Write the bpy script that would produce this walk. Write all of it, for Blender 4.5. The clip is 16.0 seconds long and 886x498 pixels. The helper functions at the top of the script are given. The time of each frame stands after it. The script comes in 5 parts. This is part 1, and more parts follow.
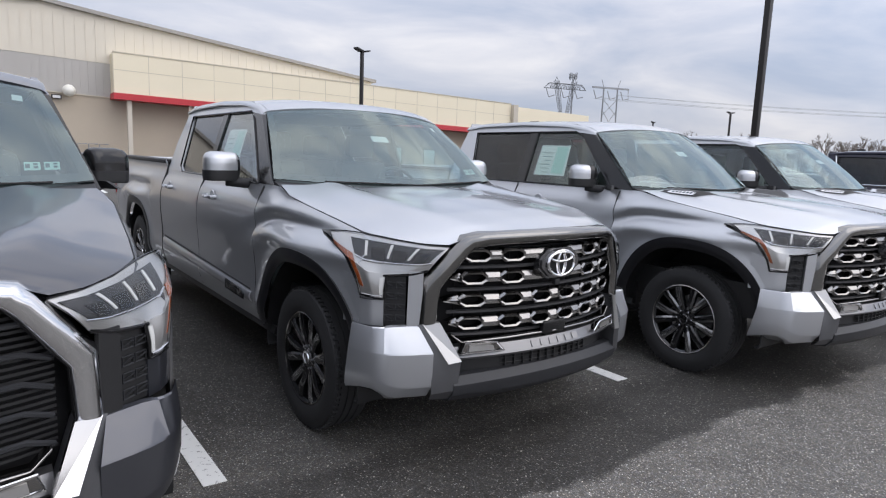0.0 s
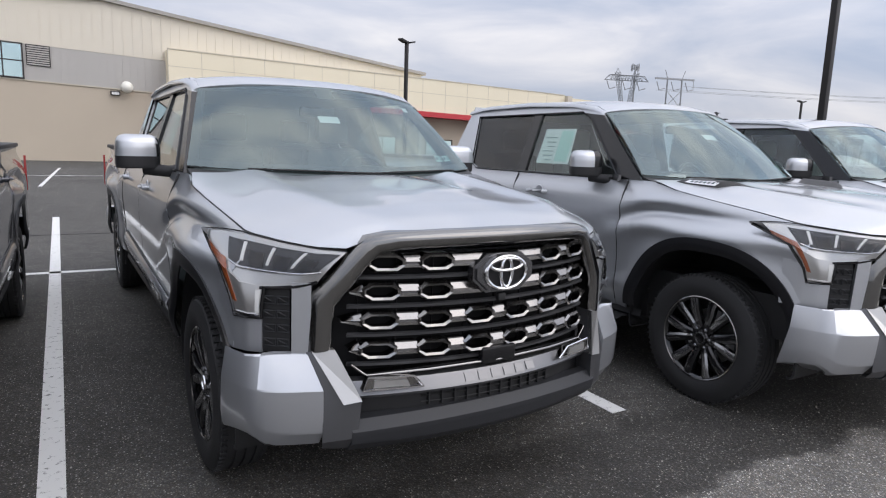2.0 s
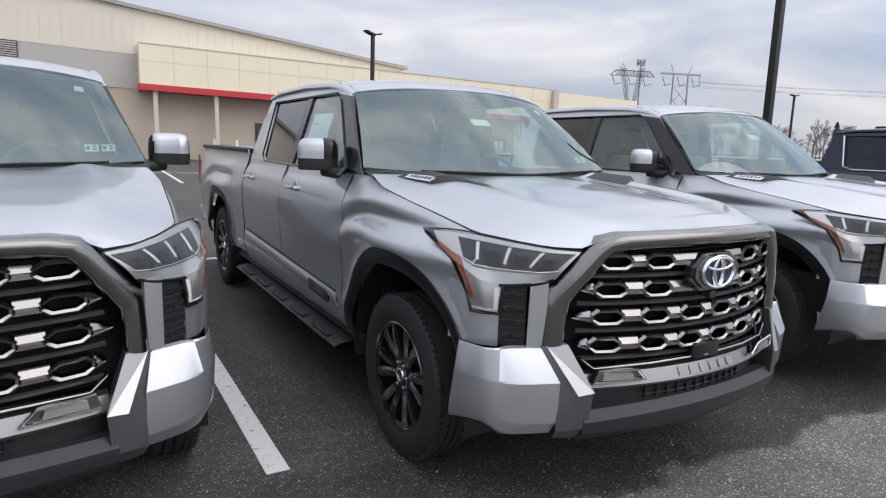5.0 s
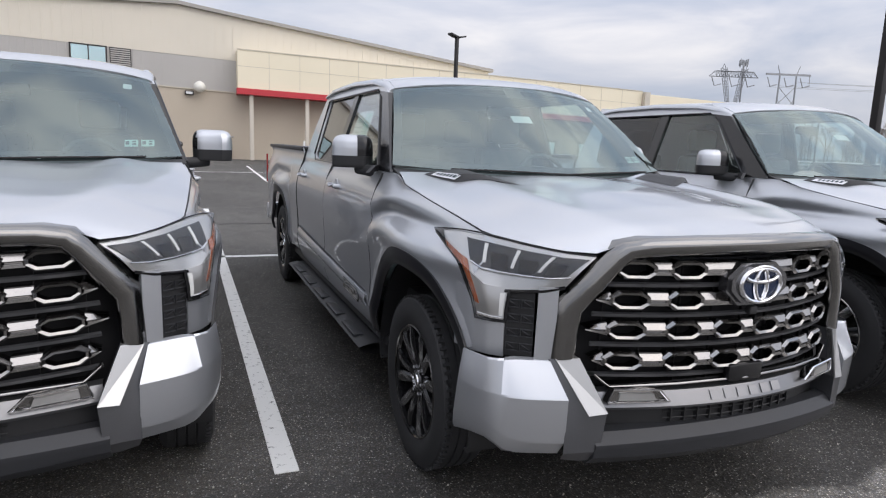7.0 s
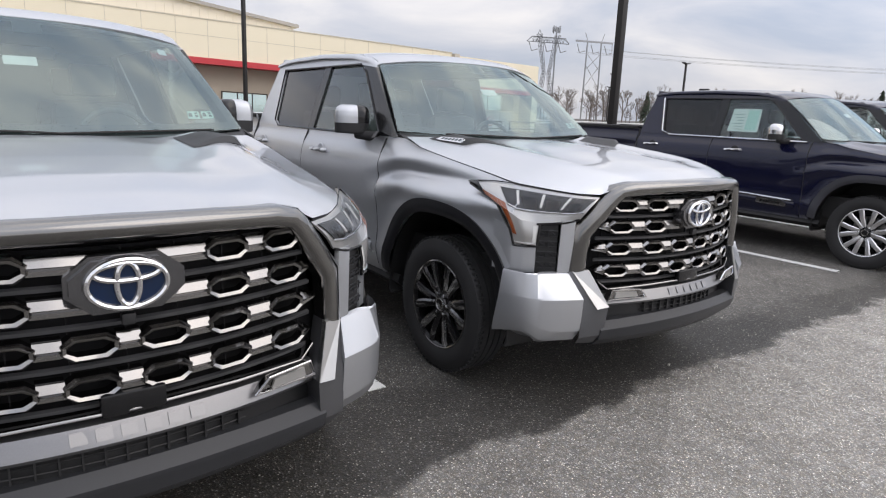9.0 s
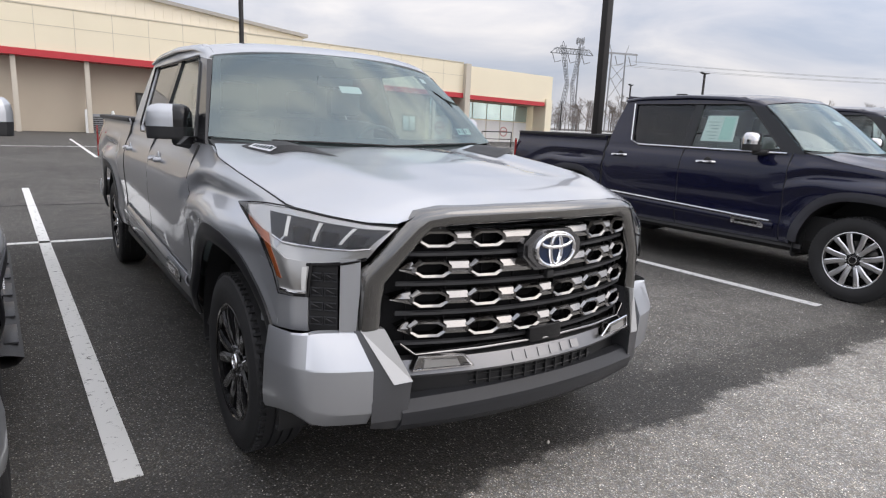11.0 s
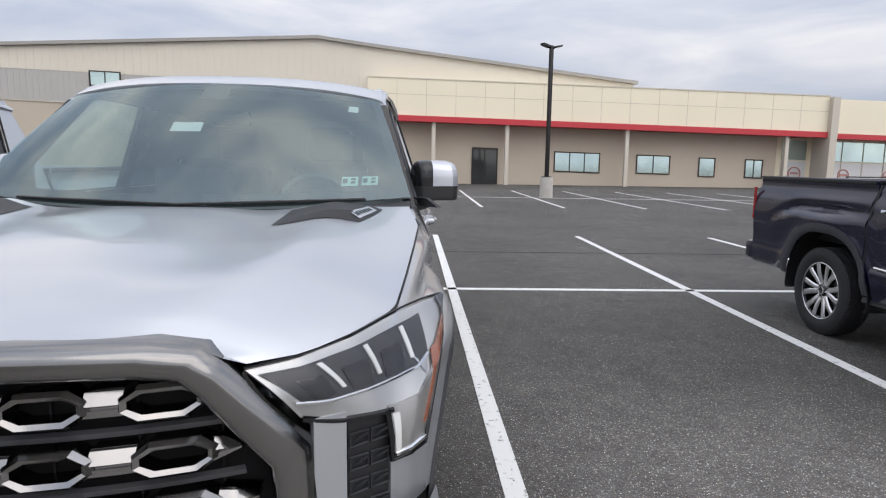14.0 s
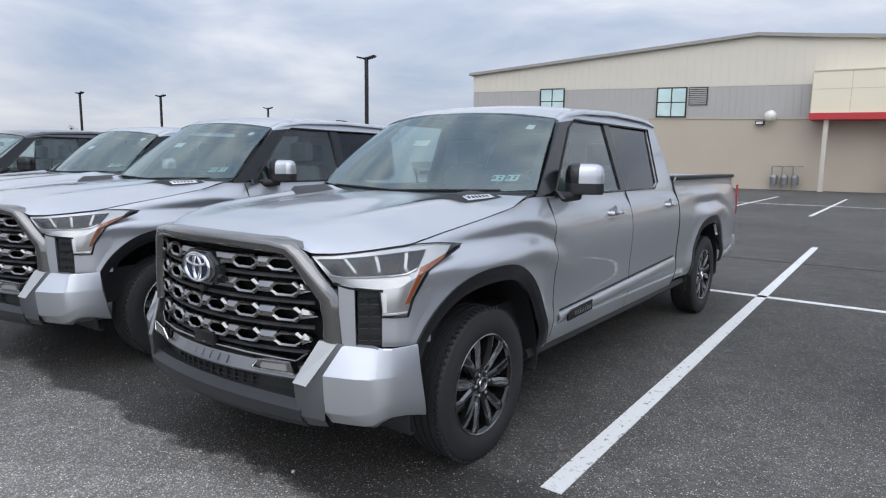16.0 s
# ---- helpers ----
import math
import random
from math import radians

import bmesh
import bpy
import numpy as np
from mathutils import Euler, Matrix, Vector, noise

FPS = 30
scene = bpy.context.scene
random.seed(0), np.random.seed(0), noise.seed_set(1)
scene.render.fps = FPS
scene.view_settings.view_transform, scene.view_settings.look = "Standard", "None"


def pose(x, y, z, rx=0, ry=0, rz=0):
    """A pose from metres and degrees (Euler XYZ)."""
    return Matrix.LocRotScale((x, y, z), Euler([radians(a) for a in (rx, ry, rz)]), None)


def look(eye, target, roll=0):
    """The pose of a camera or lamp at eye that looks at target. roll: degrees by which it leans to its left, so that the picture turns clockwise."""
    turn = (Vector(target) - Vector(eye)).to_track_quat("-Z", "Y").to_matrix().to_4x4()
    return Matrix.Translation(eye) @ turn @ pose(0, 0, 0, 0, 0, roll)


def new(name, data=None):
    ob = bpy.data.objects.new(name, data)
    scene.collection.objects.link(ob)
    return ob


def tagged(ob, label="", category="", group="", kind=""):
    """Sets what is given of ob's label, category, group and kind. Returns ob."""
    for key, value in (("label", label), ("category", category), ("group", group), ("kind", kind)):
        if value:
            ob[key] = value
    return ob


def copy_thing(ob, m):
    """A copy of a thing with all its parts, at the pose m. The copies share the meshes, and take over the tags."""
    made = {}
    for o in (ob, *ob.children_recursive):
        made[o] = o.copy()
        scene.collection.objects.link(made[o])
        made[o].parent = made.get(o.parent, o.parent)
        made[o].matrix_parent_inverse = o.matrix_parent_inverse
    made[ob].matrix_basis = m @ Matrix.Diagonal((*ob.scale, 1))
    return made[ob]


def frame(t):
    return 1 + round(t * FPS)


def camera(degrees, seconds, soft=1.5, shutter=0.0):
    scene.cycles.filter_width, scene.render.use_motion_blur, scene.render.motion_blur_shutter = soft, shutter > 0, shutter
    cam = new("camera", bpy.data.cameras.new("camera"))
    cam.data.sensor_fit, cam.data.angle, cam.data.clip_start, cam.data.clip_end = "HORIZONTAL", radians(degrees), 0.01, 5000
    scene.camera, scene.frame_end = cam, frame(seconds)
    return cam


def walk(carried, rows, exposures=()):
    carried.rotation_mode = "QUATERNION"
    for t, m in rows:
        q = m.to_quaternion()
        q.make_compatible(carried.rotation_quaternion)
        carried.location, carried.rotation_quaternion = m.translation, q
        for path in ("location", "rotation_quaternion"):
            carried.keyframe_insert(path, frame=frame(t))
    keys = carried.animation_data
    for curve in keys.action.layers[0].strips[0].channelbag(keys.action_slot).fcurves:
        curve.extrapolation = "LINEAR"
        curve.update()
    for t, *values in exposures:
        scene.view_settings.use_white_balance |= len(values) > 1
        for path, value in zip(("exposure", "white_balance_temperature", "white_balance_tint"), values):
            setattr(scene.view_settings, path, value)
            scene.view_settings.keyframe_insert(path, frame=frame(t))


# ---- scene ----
cam = camera(70.9, 16.0, soft=1.2)
PATH = [
    (0, (-7.952, -1.938, 1.572), (-6.83, -0.308, 1.277), 2.2),
    (0.5, (-7.801, -1.882, 1.56), (-6.688, -0.247, 1.265), 2.2),
    (1, (-7.532, -1.845, 1.556), (-6.505, -0.156, 1.255), 1.9),
    (1.5, (-7.279, -1.752, 1.515), (-6.305, -0.032, 1.21), 1.9),
    (2, (-7.036, -1.648, 1.524), (-6.07, 0.074, 1.205), 1.9),
    (2.5, (-6.702, -1.749, 1.529), (-5.751, -0.019, 1.208), 1.8),
    (3, (-6.322, -1.774, 1.499), (-5.339, -0.063, 1.178), 1.9),
    (3.5, (-5.945, -1.727, 1.534), (-4.857, -0.083, 1.2), 1.9),
    (6, (-4.771, -1.852, 1.525), (-3.99, -0.041, 1.198), 2.0),
    (6.5, (-4.809, -1.814, 1.519), (-4.091, 0.024, 1.192), 2.2),
    (7, (-4.667, -1.806, 1.509), (-3.965, 0.038, 1.178), 2.1),
    (7.5, (-4.312, -1.853, 1.493), (-3.614, -0.013, 1.138), 1.9),
    (8, (-3.893, -1.846, 1.467), (-3.126, -0.044, 1.063), 1.9),
    (8.5, (-3.472, -1.852, 1.497), (-2.465, -0.175, 1.081), 2.1),
    (9, (-3.034, -1.889, 1.518), (-1.882, -0.311, 1.09), 2.3),
    (9.5, (-2.598, -1.824, 1.5), (-1.429, -0.262, 1.062), 2.3),
    (12, (-0.924, -1.643, 1.515), (0.048, 0.064, 1.14), 1.9),
    (12.5, (-0.395, -1.455, 1.521), (0.505, 0.289, 1.139), 1.5),
    (13, (0.124, -1.351, 1.532), (0.952, 0.432, 1.162), 1.9),
    (13.5, (0.560, -1.123, 1.522), (1.112, 0.768, 1.178), 1.9),
    (14, (0.969, -1.022, 1.542), (1.042, 0.958, 1.264), 0.9),
    (14.5, (1.43, -1.159, 1.572), (0.906, 0.757, 1.341), 0.7),
    (15, (1.801, -1.388, 1.592), (0.962, 0.414, 1.377), 0.4),
    (15.5, (2.254, -1.452, 1.535), (1.2, 0.233, 1.313), 0.4),
    (16, (2.688, -1.639, 1.551), (1.498, -0.056, 1.272), 0.7),
]
# the camera warms its picture a little in the middle of the walk
GRADE = [(0, 0.03, 6600, 13), (3.5, 0.05, 6700, 13), (6, 0.05, 6700, 13), (7.5, 0.1, 6800, 13), (9, 0.15, 6950, 13), (12, 0.14, 6950, 13), (13, 0.14, 7000, 14),
         (14, 0.04, 6700, 12), (15, -0.05, 6350, 10), (16, -0.05, 6300, 10)]
walk(cam, [(t, look(eye, target, roll)) for t, eye, target, roll in PATH], GRADE)

# ---------- world, sun ----------
world = bpy.data.worlds.new("overcast_sky")
scene.world = world
world.use_nodes = True
wn, wl = world.node_tree.nodes, world.node_tree.links
wn.clear()
w_out = wn.new("ShaderNodeOutputWorld")
w_sky = wn.new("ShaderNodeTexSky")
w_sky.sky_type = "NISHITA"
w_sky.sun_disc = False
w_sky.sun_elevation, w_sky.sun_rotation = radians(42), radians(145)
w_sky.dust_density = 2.0
w_clear = wn.new("ShaderNodeBackground")
w_clear.inputs[1].default_value = 0.10
wl.new(w_sky.outputs[0], w_clear.inputs[0])
w_co = wn.new("ShaderNodeTexCoord")
w_map = wn.new("ShaderNodeMapping")
w_map.inputs["Scale"].default_value = (1.0, 1.3, 4.2)
w_map.inputs["Rotation"].default_value = (0.0, 0.05, 0.5)
wl.new(w_co.outputs["Generated"], w_map.inputs[0])
w_noise = wn.new("ShaderNodeTexNoise")
w_noise.inputs["Scale"].default_value = 2.3
w_noise.inputs["Detail"].default_value = 7
w_noise.inputs["Roughness"].default_value = 0.52
w_noise.inputs["Distortion"].default_value = 0.35
wl.new(w_map.outputs[0], w_noise.inputs[0])
w_ramp = wn.new("ShaderNodeValToRGB")
w_ramp.color_ramp.elements[0].position, w_ramp.color_ramp.elements[0].color = 0.34, (0.40, 0.47, 0.60, 1)
w_ramp.color_ramp.elements[1].position, w_ramp.color_ramp.elements[1].color = 0.66, (0.80, 0.81, 0.84, 1)
w_mid = w_ramp.color_ramp.elements.new(0.5)
w_mid.color = (0.57, 0.61, 0.70, 1)
wl.new(w_noise.outputs[0], w_ramp.inputs[0])
w_cloud = wn.new("ShaderNodeBackground")
# overcast brightness: grows towards the zenith and round the veiled sun
w_dir = wn.new("ShaderNodeVectorMath")
w_dir.operation = "DOT_PRODUCT"
w_dir.inputs[1].default_value = Vector((0.50, -0.66, 0.56)).normalized()
wl.new(w_co.outputs["Generated"], w_dir.inputs[0])
w_sep = wn.new("ShaderNodeSeparateXYZ")
wl.new(w_co.outputs["Generated"], w_sep.inputs[0])
w_up = wn.new("ShaderNodeMapRange")
w_up.inputs[3].default_value, w_up.inputs[4].default_value = 0.98, 2.25
wl.new(w_sep.outputs[2], w_up.inputs[0])
w_lobe = wn.new("ShaderNodeMapRange")
w_lobe.interpolation_type = "SMOOTHERSTEP"
w_lobe.inputs[1].default_value, w_lobe.inputs[2].default_value = -0.05, 1.0
w_lobe.inputs[3].default_value, w_lobe.inputs[4].default_value = 0.0, 0.8
wl.new(w_dir.outputs["Value"], w_lobe.inputs[0])
w_sum = wn.new("ShaderNodeMath")
w_sum.operation = "ADD"
wl.new(w_up.outputs[0], w_sum.inputs[0])
wl.new(w_lobe.outputs[0], w_sum.inputs[1])
wl.new(w_sum.outputs[0], w_cloud.inputs[1])
wl.new(w_ramp.outputs[0], w_cloud.inputs[0])
w_mix = wn.new("ShaderNodeMixShader")
w_mix.inputs[0].default_value = 0.88
wl.new(w_clear.outputs[0], w_mix.inputs[1])
wl.new(w_cloud.outputs[0], w_mix.inputs[2])
wl.new(w_mix.outputs[0], w_out.inputs[0])

sun = new("sun", bpy.data.lights.new("sun", "SUN"))
sun.data.energy, sun.data.angle, sun.data.color = 0.9, radians(60), (1.0, 0.96, 0.9)
sun.matrix_world = look((14, -19, 22), (0, 0, 0))


# ---------- materials ----------
def material(name, colour, rough=0.5, metal=0.0, coat=0.0, spec=0.5, var=0.12, scale=6.0, bump=0.0, fine=0.0, fine_scale=300.0, coat_rough=0.04):
    """A principled material with broad colour variation, fine grain and a little relief."""
    m = bpy.data.materials.new(name)
    m.use_nodes = True
    n, l = m.node_tree.nodes, m.node_tree.links
    p = n["Principled BSDF"]
    p.inputs["Roughness"].default_value, p.inputs["Metallic"].default_value = rough, metal
    p.inputs["Coat Weight"].default_value, p.inputs["Coat Roughness"].default_value = coat, coat_rough
    p.inputs["Specular IOR Level"].default_value = spec
    co = n.new("ShaderNodeTexCoord")
    a = n.new("ShaderNodeTexNoise")
    a.inputs["Scale"].default_value, a.inputs["Detail"].default_value = scale, 5
    l.new(co.outputs["Object"], a.inputs[0])
    b = n.new("ShaderNodeTexNoise")
    b.inputs["Scale"].default_value, b.inputs["Detail"].default_value = fine_scale, 2
    l.new(co.outputs["Object"], b.inputs[0])
    r = n.new("ShaderNodeMapRange")
    r.inputs[3].default_value, r.inputs[4].default_value = 1 - var, 1 + var
    l.new(a.outputs[0], r.inputs[0])
    r2 = n.new("ShaderNodeMapRange")
    r2.inputs[3].default_value, r2.inputs[4].default_value = 1 - fine, 1 + fine
    l.new(b.outputs[0], r2.inputs[0])
    k = n.new("ShaderNodeMath")
    k.operation = "MULTIPLY"
    l.new(r.outputs[0], k.inputs[0])
    l.new(r2.outputs[0], k.inputs[1])
    c = n.new("ShaderNodeVectorMath")
    c.operation = "SCALE"
    c.inputs[0].default_value = colour
    l.new(k.outputs[0], c.inputs["Scale"])
    l.new(c.outputs[0], p.inputs["Base Color"])
    if bump:
        h = n.new("ShaderNodeBump")
        h.inputs["Strength"].default_value, h.inputs["Distance"].default_value = bump, 0.01
        l.new(b.outputs[0], h.inputs["Height"])
        l.new(h.outputs[0], p.inputs["Normal"])
    return m


def glass(name, tint, gloss_rough=0.01, ior=1.6, gloss=(1, 1, 1)):
    """Tinted pane: see-through, with a mirror gloss that grows at grazing angles."""
    m = bpy.data.materials.new(name)
    m.use_nodes = True
    n, l = m.node_tree.nodes, m.node_tree.links
    n.clear()
    out = n.new("ShaderNodeOutputMaterial")
    t = n.new("ShaderNodeBsdfTransparent")
    t.inputs[0].default_value = (*tint, 1)
    g = n.new("ShaderNodeBsdfGlossy")
    g.inputs["Roughness"].default_value = gloss_rough
    g.inputs["Color"].default_value = (*gloss, 1)
    f = n.new("ShaderNodeLayerWeight")
    f.inputs["Blend"].default_value = 0.5
    power = n.new("ShaderNodeMath")
    power.operation = "POWER"
    power.inputs[1].default_value = 4.6
    l.new(f.outputs["Facing"], power.inputs[0])
    gloss_share = n.new("ShaderNodeMapRange")
    gloss_share.inputs[3].default_value, gloss_share.inputs[4].default_value = ((ior - 1) / (ior + 1)) ** 2, 1.0
    l.new(power.outputs[0], gloss_share.inputs[0])
    mix = n.new("ShaderNodeMixShader")
    l.new(gloss_share.outputs[0], mix.inputs[0])
    l.new(t.outputs[0], mix.inputs[1])
    l.new(g.outputs[0], mix.inputs[2])
    l.new(mix.outputs[0], out.inputs[0])
    return m


SILVER = material("silver_metallic_paint", (0.50, 0.515, 0.54), 0.42, 0.80, 1.0, var=0.03, scale=2, fine=0.10, fine_scale=900)
GREY_PAINT = material("dark_grey_metallic_paint", (0.06, 0.063, 0.075), 0.28, 0.6, 1.0, var=0.05, scale=2, fine=0.12, fine_scale=900)
NAVY = material("navy_metallic_paint", (0.005, 0.006, 0.024), 0.2, 0.0, 0.6, spec=0.25, var=0.08, scale=2, fine=0.1, fine_scale=900)
GUNMETAL = material("smoked_chrome", (0.28, 0.273, 0.267), 0.15, 1.0, var=0.06, scale=9)
CHEEK = material("satin_grey_cheek", (0.105, 0.106, 0.112), 0.42, 0.6, 0.2, var=0.08, fine=0.1)
BRONZE = material("bronze_chrome", (0.20, 0.196, 0.19), 0.17, 1.0, 0.7, var=0.07, scale=7)
FRAMEMETAL = material("satin_gunmetal", (0.12, 0.12, 0.125), 0.24, 0.85, 0.8, var=0.06, scale=5, fine=0.08)
CHROME = material("chrome", (0.72, 0.72, 0.73), 0.08, 1.0, var=0.03)
BAR_METAL = material("brushed_grey_metal", (0.185, 0.185, 0.19), 0.32, 0.8, 0.4, var=0.06, fine=0.1)
DEEP_BLACK = material("matt_black_mesh", (0.010, 0.010, 0.011), 0.6, spec=0.2, var=0.2)
BLACK_GLOSS = material("gloss_black_plastic", (0.008, 0.008, 0.009), 0.18, 0.0, 0.25, spec=0.35, var=0.1)
BLACK = material("black_plastic", (0.014, 0.014, 0.015), 0.55, var=0.2, fine=0.2, bump=0.05)
DARK_GREY = material("textured_dark_grey_plastic", (0.030, 0.031, 0.034), 0.38, 0.0, spec=0.28, var=0.08, fine=0.15, bump=0.04)
FLARE_BLACK = material("satin_black_flare", (0.010, 0.010, 0.012), 0.4, 0.0, 0.0, spec=0.4, var=0.1, fine=0.1)
FLARE_GREY = material("grey_flare_plastic", (0.040, 0.041, 0.050), 0.5, var=0.08, fine=0.15)
RUBBER = material("tyre_rubber", (0.017, 0.017, 0.018), 0.72, var=0.25, scale=5, fine=0.2, bump=0.08)
NUT_AND_GLINT = material("nut_and_spoke_glint_alloy", (0.30, 0.30, 0.305), 0.25, 0.9, var=0.1)
WHEEL_BLACK = material("gloss_black_alloy", (0.012, 0.012, 0.013), 0.16, 0.3, 0.7, var=0.1)
MACHINED = material("machined_alloy", (0.72, 0.72, 0.73), 0.28, 1.0, var=0.06)
LENS_GLASS = glass("headlamp_lens", (0.9, 0.91, 0.92), ior=1.34, gloss=(0.75, 0.75, 0.75))
LAMP_BOWL = material("dark_lamp_bowl", (0.022, 0.023, 0.025), 0.3, 0.0, var=0.4, scale=30)
LAMP_SILVER = material("silver_lamp_bezel", (0.46, 0.455, 0.445), 0.3, 0.75, 0.4, var=0.06)
LAMP_WHITE = material("white_light_guide", (0.62, 0.62, 0.60), 0.25, var=0.05)
AMBER = material("amber_reflector", (0.24, 0.06, 0.018), 0.2, coat=1.0, var=0.15, scale=60)
RED_LENS = material("red_lens", (0.35, 0.015, 0.015), 0.2, coat=1.0, var=0.1)
WINDSCREEN = glass("windscreen_glass", (0.47, 0.58, 0.57), ior=2.3, gloss=(0.84, 0.98, 0.98))
FRONT_GLASS = glass("door_glass", (0.86, 0.91, 0.90), ior=1.5)
BACK_GLASS = glass("dark_back_glass", (0.2, 0.21, 0.22), ior=1.5)
PRIVACY = glass("privacy_glass", (0.32, 0.33, 0.34), ior=1.5)
CABIN = material("dark_cabin_trim", (0.12, 0.14, 0.145), 0.7, var=0.15, fine=0.2)
CABIN_LIGHT = material("grey_seat_leather", (0.13, 0.135, 0.135), 0.5, var=0.1, fine=0.15)
HEADLINER = material("light_headliner", (0.24, 0.25, 0.25), 0.9, var=0.05)
PAPER = material("white_paper", (0.78, 0.79, 0.77), 0.8, var=0.04)
SHEET = material("pale_green_paper", (0.66, 0.74, 0.71), 0.8, var=0.05)
SHEET_INK = material("grey_green_print", (0.30, 0.40, 0.38), 0.8, var=0.1)
PAPER_GREEN = material("pale_green_sticker", (0.45, 0.68, 0.62), 0.6, var=0.06)
INK = material("dark_ink", (0.05, 0.07, 0.08), 0.7, var=0.1)
BLUE = material("blue_enamel", (0.002, 0.013, 0.045), 0.2, 0.0, 0.3, spec=0.4, var=0.2)
BED_LINER = material("bed_liner", (0.02, 0.02, 0.021), 0.8, var=0.2, fine=0.3, bump=0.2)


# ---------- mesh helpers ----------
def finish(ob, angle=32):
    ob.data.shade_smooth()
    ob.data.set_sharp_from_angle(angle=radians(angle))
    return ob


def part(name, bm, mat, parent=None, label="", angle=32):
    me = bpy.data.meshes.new(name)
    bm.normal_update()
    bm.to_mesh(me)
    bm.free()
    for m in mat if isinstance(mat, (list, tuple)) else (mat,):
        me.materials.append(m)
    ob = new(name, me)
    if parent:
        ob.parent = parent
    if label:
        tagged(ob, label)
    return finish(ob, angle)


def surf(fn, nu, nv, thick=0.0, bm=None, mat=0):
    """A sheet of nu by nv quads over fn(u, v), u and v from 0 to 1."""
    bm = bm or bmesh.new()
    v = [[bm.verts.new(fn(i / nu, j / nv)) for j in range(nv + 1)] for i in range(nu + 1)]
    fs = [bm.faces.new((v[i][j], v[i + 1][j], v[i + 1][j + 1], v[i][j + 1])) for i in range(nu) for j in range(nv)]
    for f in fs:
        f.material_index = mat
    if thick:
        bmesh.ops.recalc_face_normals(bm, faces=fs)
        bmesh.ops.solidify(bm, geom=fs, thickness=thick)
    return bm


def box(x0, y0, z0, x1, y1, z1, bm=None, bevel=0.0, mat=0):
    own = bmesh.new()
    bmesh.ops.create_cube(own, size=1)
    bmesh.ops.scale(own, vec=(x1 - x0, y1 - y0, z1 - z0), verts=own.verts)
    bmesh.ops.translate(own, vec=((x0 + x1) / 2, (y0 + y1) / 2, (z0 + z1) / 2), verts=own.verts)
    if bevel:
        bmesh.ops.bevel(own, geom=own.edges[:], offset=bevel, segments=2, affect="EDGES", profile=0.6)
    for f in own.faces:
        f.material_index = mat
    return merge(bm, own)


def merge(bm, own):
    if bm is None:
        return own
    tmp = bpy.data.meshes.new("tmp")
    own.to_mesh(tmp)
    own.free()
    bm.from_mesh(tmp)
    bpy.data.meshes.remove(tmp)
    return bm


def prism(outline, out, bm=None, mat=0):
    """A closed outline of 3D points, thickened by the vector out."""
    bm = bm or bmesh.new()
    a = [bm.verts.new(p) for p in outline]
    b = [bm.verts.new(Vector(p) + Vector(out)) for p in outline]
    n = len(a)
    fs = [bm.faces.new(a), bm.faces.new(b[::-1])]
    fs += [bm.faces.new((a[i], b[i], b[(i + 1) % n], a[(i + 1) % n])) for i in range(n)]
    for f in fs:
        f.material_index = mat
    bmesh.ops.recalc_face_normals(bm, faces=fs)
    return bm


def lathe(profile, seg=48, axis="x", centre=(0, 0, 0), bm=None, mat=0, closed=False):
    """Profile of (along, radius) turned round an axis."""
    bm = bm or bmesh.new()
    rings = []
    for a, r in profile:
        ring = []
        for k in range(seg):
            c, s = math.cos(2 * math.pi * k / seg) * r, math.sin(2 * math.pi * k / seg) * r
            p = {"x": (a, c, s), "y": (c, a, s), "z": (c, s, a)}[axis]
            ring.append(bm.verts.new((p[0] + centre[0], p[1] + centre[1], p[2] + centre[2])))
        rings.append(ring)
    pairs = list(zip(rings, rings[1:])) + ([(rings[-1], rings[0])] if closed else [])
    fs = [bm.faces.new((p[k], p[(k + 1) % seg], q[(k + 1) % seg], q[k])) for p, q in pairs for k in range(seg)]
    for f in fs:
        f.material_index = mat
    bmesh.ops.recalc_face_normals(bm, faces=fs)
    return bm


def tube(points, radius, seg=8, bm=None, closed=False, mat=0, flat=1.0):
    """A round bar along points."""
    bm = bm or bmesh.new()
    pts = [Vector(p) for p in points]
    n = len(pts)
    rings = []
    for i, p in enumerate(pts):
        a = pts[(i - 1) % n] if (closed or i) else p
        b = pts[(i + 1) % n] if (closed or i < n - 1) else p
        d = (b - a).normalized()
        side = d.cross(Vector((0, 1, 0)))
        if side.length < 0.2:
            side = d.cross(Vector((0, 0, 1)))
        side.normalize()
        up = side.cross(d)
        rings.append([bm.verts.new(p + radius * (math.cos(6.2832 * k / seg) * side + flat * math.sin(6.2832 * k / seg) * up)) for k in range(seg)])
    fs = []
    for i in range(n if closed else n - 1):
        p, q = rings[i], rings[(i + 1) % n]
        fs += [bm.faces.new((p[k], p[(k + 1) % seg], q[(k + 1) % seg], q[k])) for k in range(seg)]
    if not closed:
        fs += [bm.faces.new(rings[0]), bm.faces.new(rings[-1])]
    for f in fs:
        f.material_index = mat
    bmesh.ops.recalc_face_normals(bm, faces=fs)
    return bm


def lerp(table, t):
    """Piecewise linear look-up in rows of (t, value...)."""
    if t <= table[0][0]:
        return table[0][1:] if len(table[0]) > 2 else table[0][1]
    for a, b in zip(table, table[1:]):
        if t <= b[0]:
            k = (t - a[0]) / (b[0] - a[0])
            r = [p + (q - p) * k for p, q in zip(a[1:], b[1:])]
            return r if len(r) > 1 else r[0]
    return table[-1][1:] if len(table[-1]) > 2 else table[-1][1]


